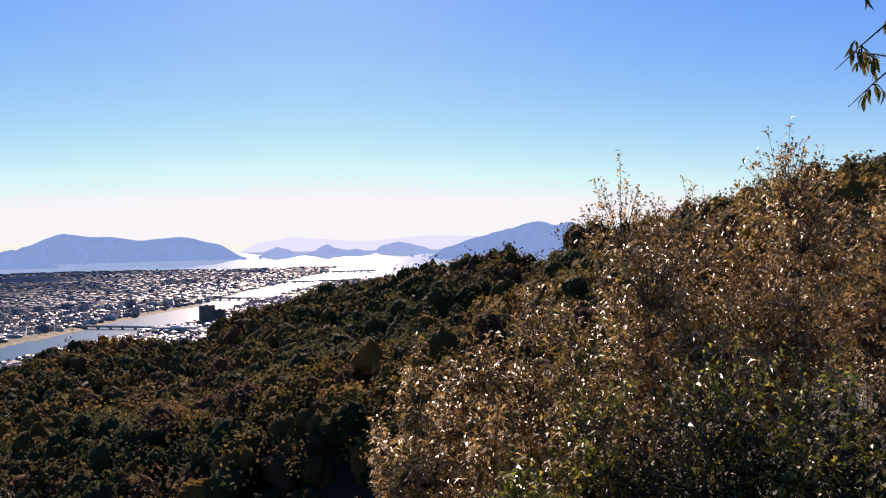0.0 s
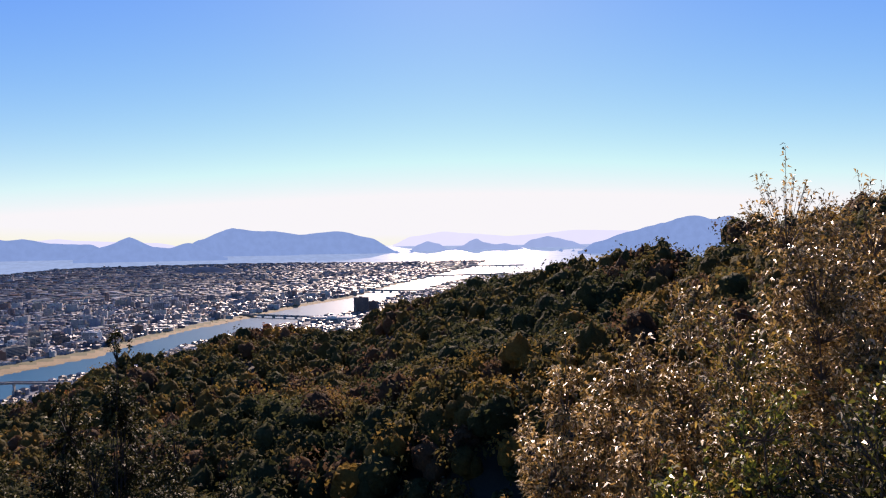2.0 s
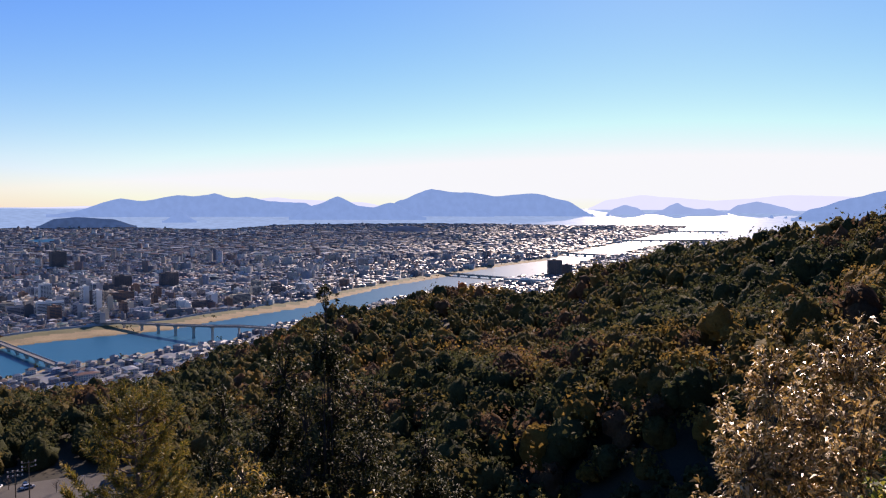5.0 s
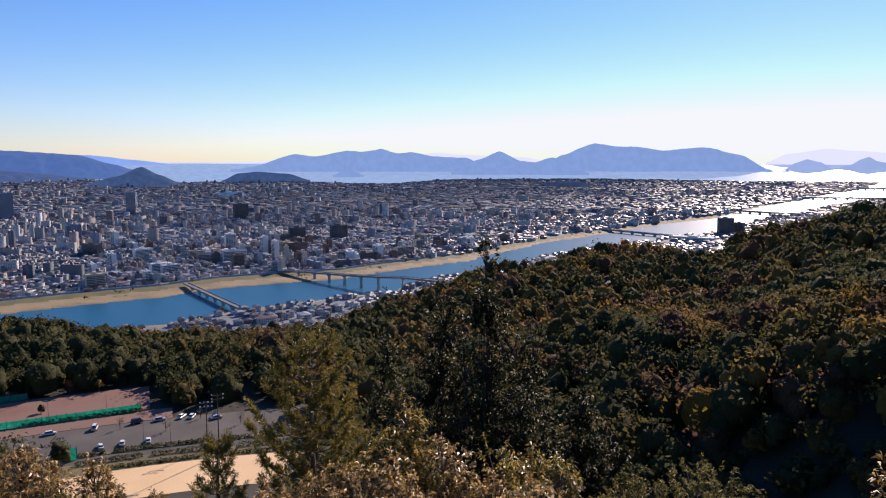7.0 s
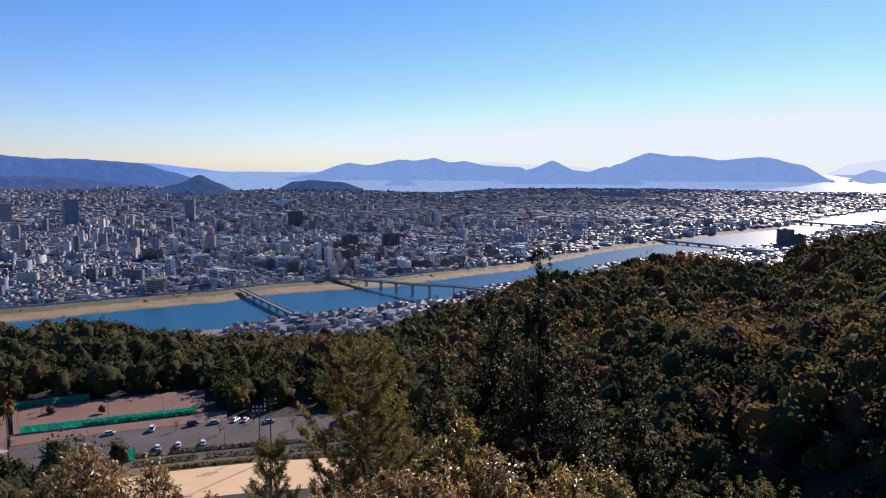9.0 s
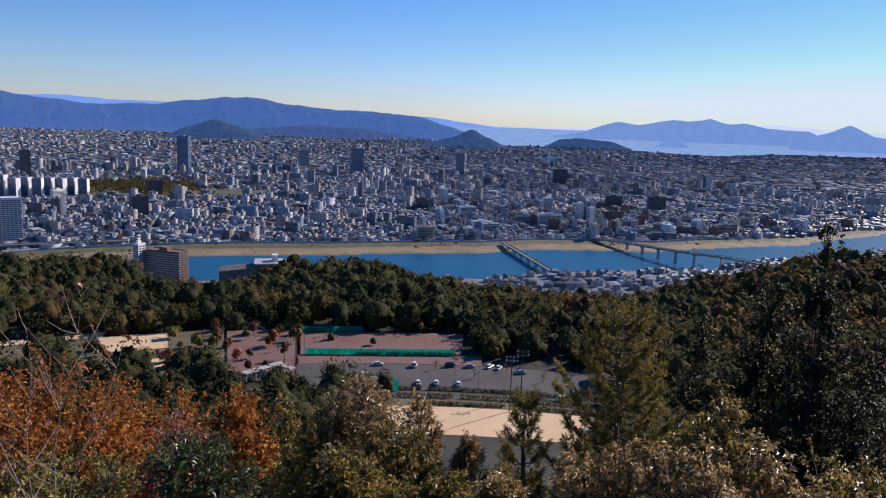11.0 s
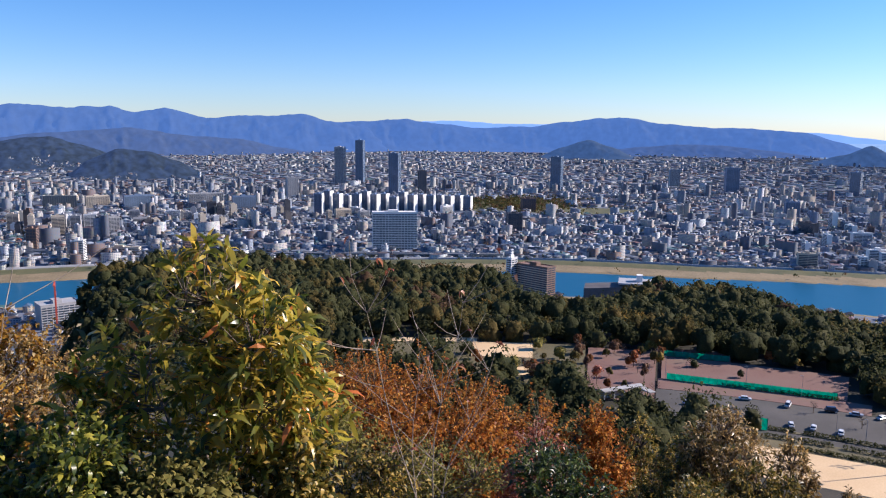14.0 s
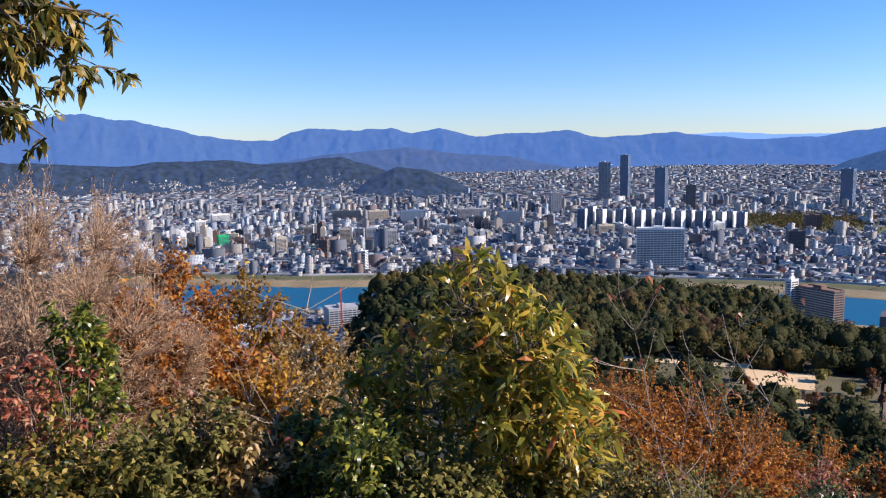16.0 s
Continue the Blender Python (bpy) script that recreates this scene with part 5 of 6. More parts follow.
M_grass = surface("dry_park_grass", [(0.3, (0.06, 0.06, 0.025)), (0.5, (0.12, 0.1, 0.045)), (0.7, (0.2, 0.16, 0.08))], 0.1, 1.5, bump=0.3)
M_net = leafy("green_windscreen", [(0.0, (0.01, 0.3, 0.19)), (1.0, (0.015, 0.42, 0.27))], rough=0.6, trans=0.45, spec=0.2)
M_white = surface("white_line_paint", [(0.3, (0.6, 0.6, 0.58)), (0.6, (0.75, 0.75, 0.73))], 0.5, 5, bump=0.0)
slab("sports_ground", "bare sandy sports ground", 46, 64, 200, 248, M_sand, 0.45)
slab("lawn", "dry grass strip beside the sports ground", 46, 71, 248.2, 258, M_grass, 0.4)
slab("road", "grey asphalt lane", 46, 72, 258.2, 263.2, M_asphalt, 0.3)
slab("car_park", "grey asphalt car park", 46.5, 70.5, 265.2, 293, M_asphalt, 0.32)
slab("court", "red-brown tennis courts with worn lines", 56.5, 70.4, 293.3, 305.4, M_court, 0.36)
slab("lawn", "dry grass strip in the car park", 46.5, 68, 263.4, 265, M_grass, 0.42)
slab("court", "red-brown tennis courts", 58, 70.2, 306, 338, M_court, 0.36)
slab("court", "reddish gravel square among trees", 70.6, 75.5, 276, 344, M_court, 0.3)
slab("lawn", "dry brown park lawn", 75.7, 80.2, 262, 346, M_grass, 0.28)
slab("court", "upper red-brown tennis court", 65.5, 70.4, 341, 352, M_court, 0.36)
slab("path", "sandy clearing among the trees", 79.6, 84.2, 322, 345, M_sand, 0.5)
slab("path", "sandy strip below the clearing", 77.2, 81.0, 298, 309, M_sand, 0.5)
slab("lawn", "dry brown lawn round the clearing", 80.4, 86.4, 288, 321.6, M_grass, 0.3)
slab("lawn", "dry brown lawn beside the path", 84.4, 94.5, 322, 343.5, M_grass, 0.45)
slab("path", "pale sandy path", 83.8, 95, 344, 351, M_sand, 0.7)


def fence(label, a0, a1, d, h, step=3.0):
    p0, p1 = spot(a0, d, PZ + 0.3), spot(a1, d, PZ + 0.3)
    ln = (p1 - p0).length
    t = thing("fence", label, "fence", p0, math.degrees(math.atan2(p1.y - p0.y, p1.x - p0.x)))
    n_ = int(ln / step)
    for i in range(n_ + 1):
        u = ln * i / n_
        bm = bmesh.new()
        bmesh.ops.create_cone(bm, cap_ends=True, segments=6, radius1=0.06, radius2=0.06, depth=h + 0.5, matrix=Matrix.Translation((u, 0, (h + 0.5) / 2)))
        part("post", bm, M_steel, t)
    for i in range(n_):
        u = ln * i / n_
        bm = bmesh.new()
        bmesh.ops.create_grid(bm, x_segments=6, y_segments=4, size=0.5,
                              matrix=Matrix.Translation((u + ln / n_ / 2, 0.08, h / 2)) @ Matrix.Rotation(math.pi / 2, 4, "X") @ Matrix.Diagonal((ln / n_, h - 0.2, 1, 1)))
        for v in bm.verts:
            v.co.y += 0.09 * math.sin(v.co.x * 2.1) * math.sin(v.co.z * 2)
        part("windscreen", bm, M_net, t)
    return t


fence("green windscreen fence along the tennis courts", 58.6, 69.8, 306, 2.6)
fence("green windscreen fence behind the tennis courts", 65.6, 70.4, 339, 2.6)
fence("green net fence beside the evergreen shrubs", 62.8, 63.7, 262.6, 4.2, 1.4)


M_tyre = surface("tyre_rubber", [(0.3, (0.012, 0.012, 0.012)), (0.6, (0.03, 0.03, 0.03))], 2, 9, bump=0.1)


def car_paint(name, c):
    m = surface(name, [(0.3, tuple(v * 0.92 for v in c)), (0.6, c)], 0.5, 3, rough=0.25, bump=0.0)
    m.node_tree.nodes["Principled BSDF"].inputs["Coat Weight"].default_value = 0.6
    return m


PAINTS = {"white": car_paint("white_paint", (0.75, 0.75, 0.74)), "silver": car_paint("silver_paint", (0.42, 0.43, 0.45)), "black": car_paint("black_paint", (0.02, 0.02, 0.024))}


def car(colour, words, az, d, turn, tall=0.0):
    t = thing("car", "%s parked on the asphalt" % words, "car", spot(az, d, PZ + 0.33), az + turn, "parked cars")
    bm = bmesh.new()
    add_box(bm, (-2.2, -0.85, 0.3), (2.2, 0.85, 0.85 + tall * 0.2), 0.12)
    part("body", bm, PAINTS[colour], t)
    bm = bmesh.new()
    add_box(bm, (-1.9 + (0.5 - tall * 0.5), -0.74, 0.84 + tall * 0.2), (1.2 + tall * 0.5, 0.74, 1.42 + tall * 0.5))
    for v in bm.verts:
        if v.co.z > 1.2:
            v.co.x = v.co.x * 0.78 - 0.1
            v.co.y *= 0.86
    part("cabin", bm, M_glass, t)
    boxed("roof", (-1.25 - tall * 0.3, -0.6, 1.42 + tall * 0.5), (0.8 + tall * 0.3, 0.6, 1.47 + tall * 0.5), PAINTS[colour], t, bevel=0.02)
    for x in (-1.35, 1.35):
        for y in (-0.8, 0.8):
            bm = bmesh.new()
            bmesh.ops.create_cone(bm, cap_ends=True, segments=12, radius1=0.31, radius2=0.31, depth=0.2,
                                  matrix=Matrix.Translation((x, y, 0.31)) @ Matrix.Rotation(math.pi / 2, 4, "X"))
            wheel = part("wheel", bm, M_tyre, t)
            sgn = 1 if y > 0 else -1
            bm = bmesh.new()
            bmesh.ops.create_cone(bm, cap_ends=True, segments=10, radius1=0.19, radius2=0.17, depth=0.03,
                                  matrix=Matrix.Translation((x, y + sgn * 0.115, 0.31)) @ Matrix.Rotation(math.pi / 2, 4, "X"))
            part("rim", bm, M_steel, wheel)
    for x, nm in ((2.19, "headlight"), (-2.19, "tail_light")):
        for y in (-0.6, 0.6):
            boxed(nm, (x - 0.04, y - 0.18, 0.55), (x + 0.04, y + 0.18, 0.7), M_white if x > 0 else M_redsteel, t)
    return t


for c, words, az, d, tn, tall in (
        ("white", "white van", 61.6, 290, 80, 1), ("white", "white hatchback", 61.3, 270, 95, 0), ("white", "white hatchback", 59.9, 270.5, 88, 0),
        ("white", "white saloon car", 58.2, 270, 90, 0), ("silver", "silver estate car", 57.4, 291, 10, 0), ("white", "white hatchback", 55.9, 292, 60, 0),
        ("white", "white saloon car", 55.2, 291, 70, 0), ("black", "black saloon car", 53.6, 290, 75, 0), ("silver", "silver saloon car", 53.5, 287, 20, 0),
        ("white", "white van", 50.2, 261, 3, 1), ("silver", "silver hatchback", 68.2, 279, 40, 0), ("black", "black hatchback", 67.6, 281, 40, 0),
        ("black", "black van", 58.9, 291, 15, 1), ("white", "white hatchback", 64.4, 291, 5, 0)):
    car(c, words, az, d, tn, tall)




def light_pole(az, d, h, lamps):
    t = thing("floodlight_pole", "tall grey floodlight pole beside the sports ground", "light pole", spot(az, d, PZ + 0.3), az)
    bm = bmesh.new()
    bmesh.ops.create_cone(bm, cap_ends=True, segments=8, radius1=0.22, radius2=0.12, depth=h, matrix=Matrix.Translation((0, 0, h / 2)))
    part("pole", bm, M_dark, t)
    for k in range(2):
        boxed("crossarm", (-2.0, -0.08, h - 0.6 - k * 1.3), (2.0, 0.08, h - 0.45 - k * 1.3), M_dark, t)
        for i in range(lamps):
            x = -1.8 + 3.6 * i / (lamps - 1)
            boxed("lamp", (x - 0.2, -0.25, h - 0.45 - k * 1.3), (x + 0.2, 0.2, h - 0.02 - k * 1.3), M_steel, t, bevel=0.04)
    return t


light_pole(54.2, 247, 19, 4)
light_pole(53.4, 261, 17, 2)
for az, d, h in ((50.1, 264, 9), (58.5, 264, 9), (69.9, 306, 9), (64.4, 306, 8), (56.7, 264.4, 8), (60.8, 303, 8)):
    t = thing("street_lamp", "slim grey street lamp by the car park", "street lamp", spot(az, d, PZ + 0.3), az, "street lamps")
    bm = bmesh.new()
    bmesh.ops.create_cone(bm, cap_ends=True, segments=6, radius1=0.09, radius2=0.06, depth=h, matrix=Matrix.Translation((0, 0, h / 2)))
    part("pole", bm, M_steel, t)
    boxed("lamp_head", (-0.9, -0.12, h), (0.15, 0.12, h + 0.14), M_steel, t, bevel=0.03)

# clipped hedges between the lawn, the lane and the car park
for a0, a1, d, h in ((46.5, 53.2, 250.0, 1.3), (54.6, 61, 250.0, 1.2), (46.5, 52, 256.6, 1.6), (52.6, 58, 256.6, 1.5), (58.6, 63, 256.6, 1.5), (47, 53.1, 264.2, 1.2), (53.8, 60.5, 264.2, 1.2), (61, 68, 264.2, 1.1), (58.5, 66, 304.6, 1.4)):
    rng = np.random.default_rng(int(a0 * 10 + d))
    mid_az = (a0 + a1) / 2
    t = thing("hedge", "clipped dark evergreen hedge beside the asphalt", "hedge", spot(mid_az, d, PZ + 0.3), mid_az, "park hedges")
    half = math.radians(a1 - a0) / 2 * d
    n_ = int(half * 2 * 26)
    p_ = np.stack([rng.uniform(-half, half, n_), rng.normal(0, 0.45, n_), rng.uniform(0.1, h, n_)], -1)
    u_ = rng.normal(size=(n_, 3))
    u_ /= np.linalg.norm(u_, axis=1)[:, None]
    w_ = np.cross(u_, rng.normal(size=(n_, 3)))
    w_ /= np.linalg.norm(w_, axis=1)[:, None]
    q_ = np.stack([p_ - u_ * 0.28, p_ - w_ * 0.22, p_ + u_ * 0.28, p_ + w_ * 0.22], 1)
    mesh_object("foliage", q_.reshape(-1, 3), np.arange(n_ * 4, dtype=np.int32).reshape(-1, 4), W_dark, t)

# white roofed park shelter with a stair
sh = thing("park_shelter", "low white concrete park shelter with a flat roof", "shelter", spot(72.9, 280, PZ + 0.3), 72.9 + 38)
boxed("roof", (-9, -1.6, 3.0), (9, 1.6, 3.5), M_concrete, sh, bevel=0.06)
boxed("back_wall", (-9, 1.2, 0), (2, 1.5, 3.0), M_concrete, sh)
for x in (-8.6, -4.3, 0, 4.3, 8.6):
    boxed("column", (x - 0.2, -1.3, 0), (x + 0.2, -0.9, 3.0), M_concrete, sh)
wing = thing("park_shelter", "short white concrete wing beside the shelter", "shelter", spot(71.4, 283, PZ + 0.3), 72.9 - 50)
boxed("roof", (-5, -1.4, 2.6), (5, 1.4, 3.0), M_concrete, wing, bevel=0.06)
for x in (-4.6, 0, 4.6):
    boxed("column", (x - 0.2, -1.1, 0), (x + 0.2, -0.8, 2.6), M_concrete, wing)

# park trees: evergreen, autumn and nearly bare ones
rng = np.random.default_rng(23)
PTREES = [(74.8, 292, 2.6, 8, L_red, "bare-topped red autumn tree in the park"), (72.2, 318, 2.4, 8, L_rust, "rust-brown autumn tree in the park"), (71.4, 300, 2.2, 8, L_brown, "brown autumn tree in the park"),
          (70.3, 322, 2.2, 7, L_yellow, "yellow autumn tree in the park"), (63.0, 345, 3.0, 6, L_rust, "dark red autumn tree by the courts"), (61.2, 338, 1.6, 6, L_yellow, "yellow autumn tree by the courts"),
          (66.4, 256, 4.6, 9, L_dark, "round dark evergreen tree beside the sports ground"), (63.9, 256, 4.0, 9, L_dark, "round dark evergreen tree beside the sports ground"),
          (69.2, 246, 3.2, 6, L_dark, "round dark evergreen tree beside the sports ground"), (68.0, 326, 2.4, 4, L_dark, "clipped dark evergreen by the courts"), (64.8, 318, 1.6, 4, L_dark, "clipped dark evergreen by the courts"),
          (77.6, 322, 3.6, 6, L_olive, "olive tree in the park"), (79.2, 336, 3.4, 6, L_olive, "olive tree in the park"), (84.5, 326, 4.2, 6, L_dark, "dark evergreen tree by the clearing"),
          (87.2, 322, 4.4, 6, L_dark, "dark evergreen tree by the clearing"), (76.2, 332, 3.0, 6, L_brown, "brown autumn tree in the park"), (73.6, 338, 3.2, 6, L_brown, "brown autumn tree in the park"),
          (71.0, 345, 3.4, 6, L_olive, "olive tree in the park"), (78.4, 306, 2.6, 5, L_brown, "brown autumn tree in the park"), (75.6, 312, 2.2, 6, L_brown, "brown autumn tree in the park"),
          (70.9, 270, 2.0, 5, L_dark, "dark conical evergreen in the park"), (77.6, 282, 3.0, 6, L_brown, "brown autumn tree in the park"), (79.4, 296, 3.0, 6, L_brown, "brown autumn tree in the park"), (81, 306, 3.4, 6, L_olive, "olive tree in the park"),
          (60.0, 287, 2.0, 5, None, "bare winter tree in the car park"), (57.0, 279, 2.2, 5, None, "bare winter tree in the car park"), (54.6, 289, 2.0, 5, None, "bare winter tree in the car park"), (51.8, 279, 2.0, 5, None, "bare winter tree in the car park")]


def bare_tree(rng, r, h, label):
    t = thing("bare_tree", label, "tree", (0, 0, 0), group="bare trees")
    trunk = [[(0, 0, -0.3, 0.14), (0.05, 0, h * 0.35, 0.11), (0, 0.05, h * 0.6, 0.07), (0.05, 0, h, 0.015)]]
    v, f = tubes(trunk)
    mesh_object("trunk", v, f, M_bark, t, smooth=True)
    limbs = []
    for k in range(16):
        a, z0 = k * 2.4, h * rng.uniform(0.3, 0.7)
        e = np.array([math.cos(a) * r * rng.uniform(0.5, 1), math.sin(a) * r * rng.uniform(0.5, 1), z0 + h * 0.28])
        s = np.array([0.03, 0.02, z0])
        m_ = (s + e) / 2 - [0, 0, 0.1]
        limbs.append([(*s, 0.05), (*m_, 0.035), (*e, 0.01)])
        for j in range(3):
            w_ = m_ + (e - m_) * rng.uniform(0, 0.8)
            limbs.append([(*w_, 0.02), (*(w_ + rng.normal(0, r * 0.2, 3) + [0, 0, r * 0.25]), 0.006)])
    v, f = tubes(limbs, 4)
    mesh_object("branchwork", v, f, M_bark, t)
    return t


for az, d, r, h, mat, label in PTREES:
    t = bare_tree(rng, r, h, label) if mat is None else tree_model("tree", label, rng, r, h, mat, 420, "park trees")
    t.matrix_world = Matrix.Translation(spot(az, d, float(ground_height(az, d)) + 0.2)) @ Matrix.Rotation(rng.uniform(0, 6), 4, "Z")

# a loose scatter of small autumn trees over the gravel square and round the clearing
small = {}
for i in range(44):
    az, d = (rng.uniform(70.4, 76.6), rng.uniform(284, 346)) if i < 22 else (rng.uniform(76.6, 86), rng.uniform(289, 320))
    k = int(rng.integers(0, 4))
    r = rng.uniform(0.7, 1.15)
    m_ = Matrix.Translation(spot(az, d, float(ground_height(az, d)) + 0.2)) @ Matrix.Rotation(rng.uniform(0, 6.2), 4, "Z") @ Matrix.Scale(r, 4)
    if k not in small:
        small[k] = bare_tree(rng, 2.6, 6.5, "bare winter tree on the gravel square") if k == 3 else tree_model(
            "tree", ("brown autumn tree on the gravel square", "rusty autumn tree on the gravel square", "olive tree on the gravel square")[k], rng, 2.4, 6.0, (W_brown, W_rust, W_olive)[k], 240, "park trees")
        small[k].matrix_world = m_
    else:
        copy_thing(small[k], m_).matrix_basis = m_

# ---------------------------------------------------------------- the near shrubs and trees
def leaf_blades(rng, at_, along, size, width, droop=0.25, curl=0.15, simple=False):
    """Leaves of two folded quads each. at_: bases, along: directions, size: lengths."""
    n_ = len(at_)
    side = np.cross(along, rng.normal(size=(n_, 3)) * 0.7 + np.array([0, 0, 1.0]))
    side /= np.linalg.norm(side, axis=1)[:, None] + 1e-9
    nrm = np.cross(side, along)
    L = size[:, None]
    mid = at_ + along * L * 0.5 + nrm * L * curl * 0.4
    tip = at_ + along * L * 0.96 - np.array([0, 0, 1.0]) * L * droop - nrm * L * curl
    w = side * L * width * 0.5
    lift = nrm * L * width * 0.16
    if simple:
        quads = np.stack([at_, mid + w + lift, tip, mid - w + lift], 1)
        return quads.reshape(-1, 3), np.arange(n_ * 4, dtype=np.int32).reshape(-1, 4)
    low_ = at_ + along * L * 0.27 + nrm * L * curl * 0.3
    high = at_ + along * L * 0.68 - np.array([0, 0, 1.0]) * L * droop * 0.35 + nrm * L * curl * 0.1
    rows = ((at_, 0.1, 0), (low_, 0.86, 1), (high, 0.8, 1), (tip, 0.06, 0))
    quads = np.stack([c + w * k * sg + lift * up for c, k, up in rows for sg in (-1, 1)], 1)
    base = (np.arange(n_) * 8)[:, None]
    f = np.concatenate([base + np.array([[2 * k, 2 * k + 1, 2 * k + 3, 2 * k + 2]]) for k in range(3)], 1).reshape(-1, 4)
    return quads.reshape(-1, 3), f.astype(np.int32)


def unit(v):
    return v / (np.linalg.norm(v, axis=-1, keepdims=True) + 1e-9)


def shrub(seed, name, label, az, d, top_el, radius, leaf, leaf_len, leaf_w=0.38, twigs=260, per_twig=16, cone=0.0, sprigs=6, low=0.12, wood=None, stem_r=0.03, group="hillside shrubs",
          twig_len=None, droop=0.25, cat="shrub", spread=0.8, shell=0.55, lean=(0, 0), singles=0, crown_low=0.22):
    """A leafy shrub: stems from the foot, twigs to an uneven crown, leaves set along the twigs' ends."""
    rng = np.random.default_rng(seed)
    foot_z = float(ground_height(az, d)) - 0.1
    top = EYE_Z + d * math.tan(radians(top_el)) - foot_z
    t = thing(name, label, cat, spot(az, d, foot_z), az, group)
    lobes = 18 if cat == "tree" and d > 15 else 9
    lz = rng.uniform(crown_low, max(0.86, crown_low + 0.06), lobes)
    lr = radius * (1 - cone * lz) * rng.uniform(0.42, 0.62, lobes)
    la = rng.uniform(0, 6.28, lobes)
    off = radius * (1 - cone * lz) * 0.55
    lc = np.stack([np.cos(la) * off, np.sin(la) * off, lz * top * 0.92], -1)
    lc[0] = (0, 0, top - lr[0] * 1.0)
    vs = np.maximum(lr, top * 0.16) if crown_low < 0.6 else lr * 1.15
    k = rng.integers(0, lobes, twigs)
    v = unit(rng.normal(size=(twigs, 3)))
    rad = rng.uniform(shell, 1.0, twigs) ** 0.5
    tips = lc[k] + v * (np.stack([lr, lr, vs], -1)[k]) * rad[:, None]
    tips[:, 2] = np.clip(tips[:, 2], top * low * 0.5, top)
    sp = rng.integers(0, lobes, sprigs)
    tips[:sprigs] = lc[sp] + np.stack([rng.normal(0, 0.3, sprigs) * lr[sp], rng.normal(0, 0.3, sprigs) * lr[sp], vs[sp] * rng.uniform(0.95, 1.2, sprigs)], -1)
    tips += np.array([lean[0], lean[1], 0]) * (tips[:, 2:3] / top) ** 2
    tl = (twig_len or radius * 0.42)
    stems = []
    limb_pts = []
    for i in range(min(lobes, 11)):
        a = rng.uniform(0, 6.28)
        e = lc[i] * [0.9, 0.9, 0.95] + np.array([lean[0], lean[1], 0]) * (lc[i][2] / top) ** 2
        s = np.array([math.cos(a) * 0.08, math.sin(a) * 0.08, 0.0])
        ctrl = s + (e - s) * 0.5 + rng.normal(0, 0.05 * top, 3) * [1, 1, 0.2]
        u = np.linspace(0, 1, 7)[:, None]
        c = (1 - u) ** 2 * s + 2 * u * (1 - u) * ctrl + u * u * e
        stems.append(np.concatenate([c, stem_r * (1 - 0.8 * u)], 1))
        limb_pts.append(c[2:])
    limb_pts = np.concatenate(limb_pts)
    dd = ((tips[:, None] - limb_pts[None]) ** 2).sum(-1) + (limb_pts[None, :, 2] > tips[:, None, 2]) * 0.3 * radius ** 2
    root = limb_pts[dd.argmin(1)]
    bend = (root + tips) / 2 + rng.normal(0, 0.06 * radius, tips.shape) + [0, 0, -0.04 * radius]
    for r0, b0, t0 in zip(root, bend, tips):
        stems.append(np.array([(*r0, stem_r * 0.26), (*b0, stem_r * 0.2), (*t0, stem_r * 0.07)]) if d < 7 else np.array([(*r0, stem_r * 0.26), (*t0, stem_r * 0.07)]))
    vv, ff = tubes(stems, 3)
    mesh_object("branchwork", vv, ff, wood or M_bark, t, smooth=True)
    dirs = unit(tips - bend)
    i = np.repeat(np.arange(twigs), per_twig)
    u = rng.uniform(0, 1, len(i)) ** 0.8
    u[::per_twig] = 0
    base = tips[i] - dirs[i] * (u * tl)[:, None] + rng.normal(0, 0.01, (len(i), 3))
    along = unit(dirs[i] * 0.7 + unit(rng.normal(size=(len(i), 3))) * spread + [0, 0, 0.12])
    size = leaf_len * rng.uniform(0.6, 1.15, len(i))
    if singles:
        # the leaves towards the viewpoint are parts of their own, on a few shared blades
        blades = []
        for k_ in range(4):
            lv, lf = leaf_blades(np.random.default_rng(k_ + 5), np.zeros((1, 3)), np.array([[0, 1.0, 0]]), np.ones(1), leaf_w, droop * 0.6)
            blades.append(lv)
        order = rng.permutation(np.argsort(base[:, 1])[:int(len(base) * 0.6)])[:singles]
        shared = []
        for lv in blades:
            me = bpy.data.meshes.new("leaf")
            me.from_pydata(lv.tolist(), [], [(2 * q, 2 * q + 1, 2 * q + 3, 2 * q + 2) for q in range(3)])
            me.materials.append(L_chest_leaf)
            shared.append(me)
        for j in order:
            ob = new("leaf", shared[j % 4])
            ob.parent = t
            q_ = Vector(along[j]).to_track_quat("Y", "Z")
            ob.matrix_basis = Matrix.LocRotScale(base[j], q_, Vector((1, 1, 1)) * float(size[j])) @ Matrix.Rotation(rng.normal(0, 0.5), 4, "Y")
        rest = np.setdiff1d(np.arange(len(base)), order)
        base, along, size = base[rest], along[rest], size[rest]
    lv, lf = leaf_blades(rng, base, along, size, leaf_w, droop, simple=d > 5.6)
    mesh_object("foliage", lv, lf, leaf, t)
    return t


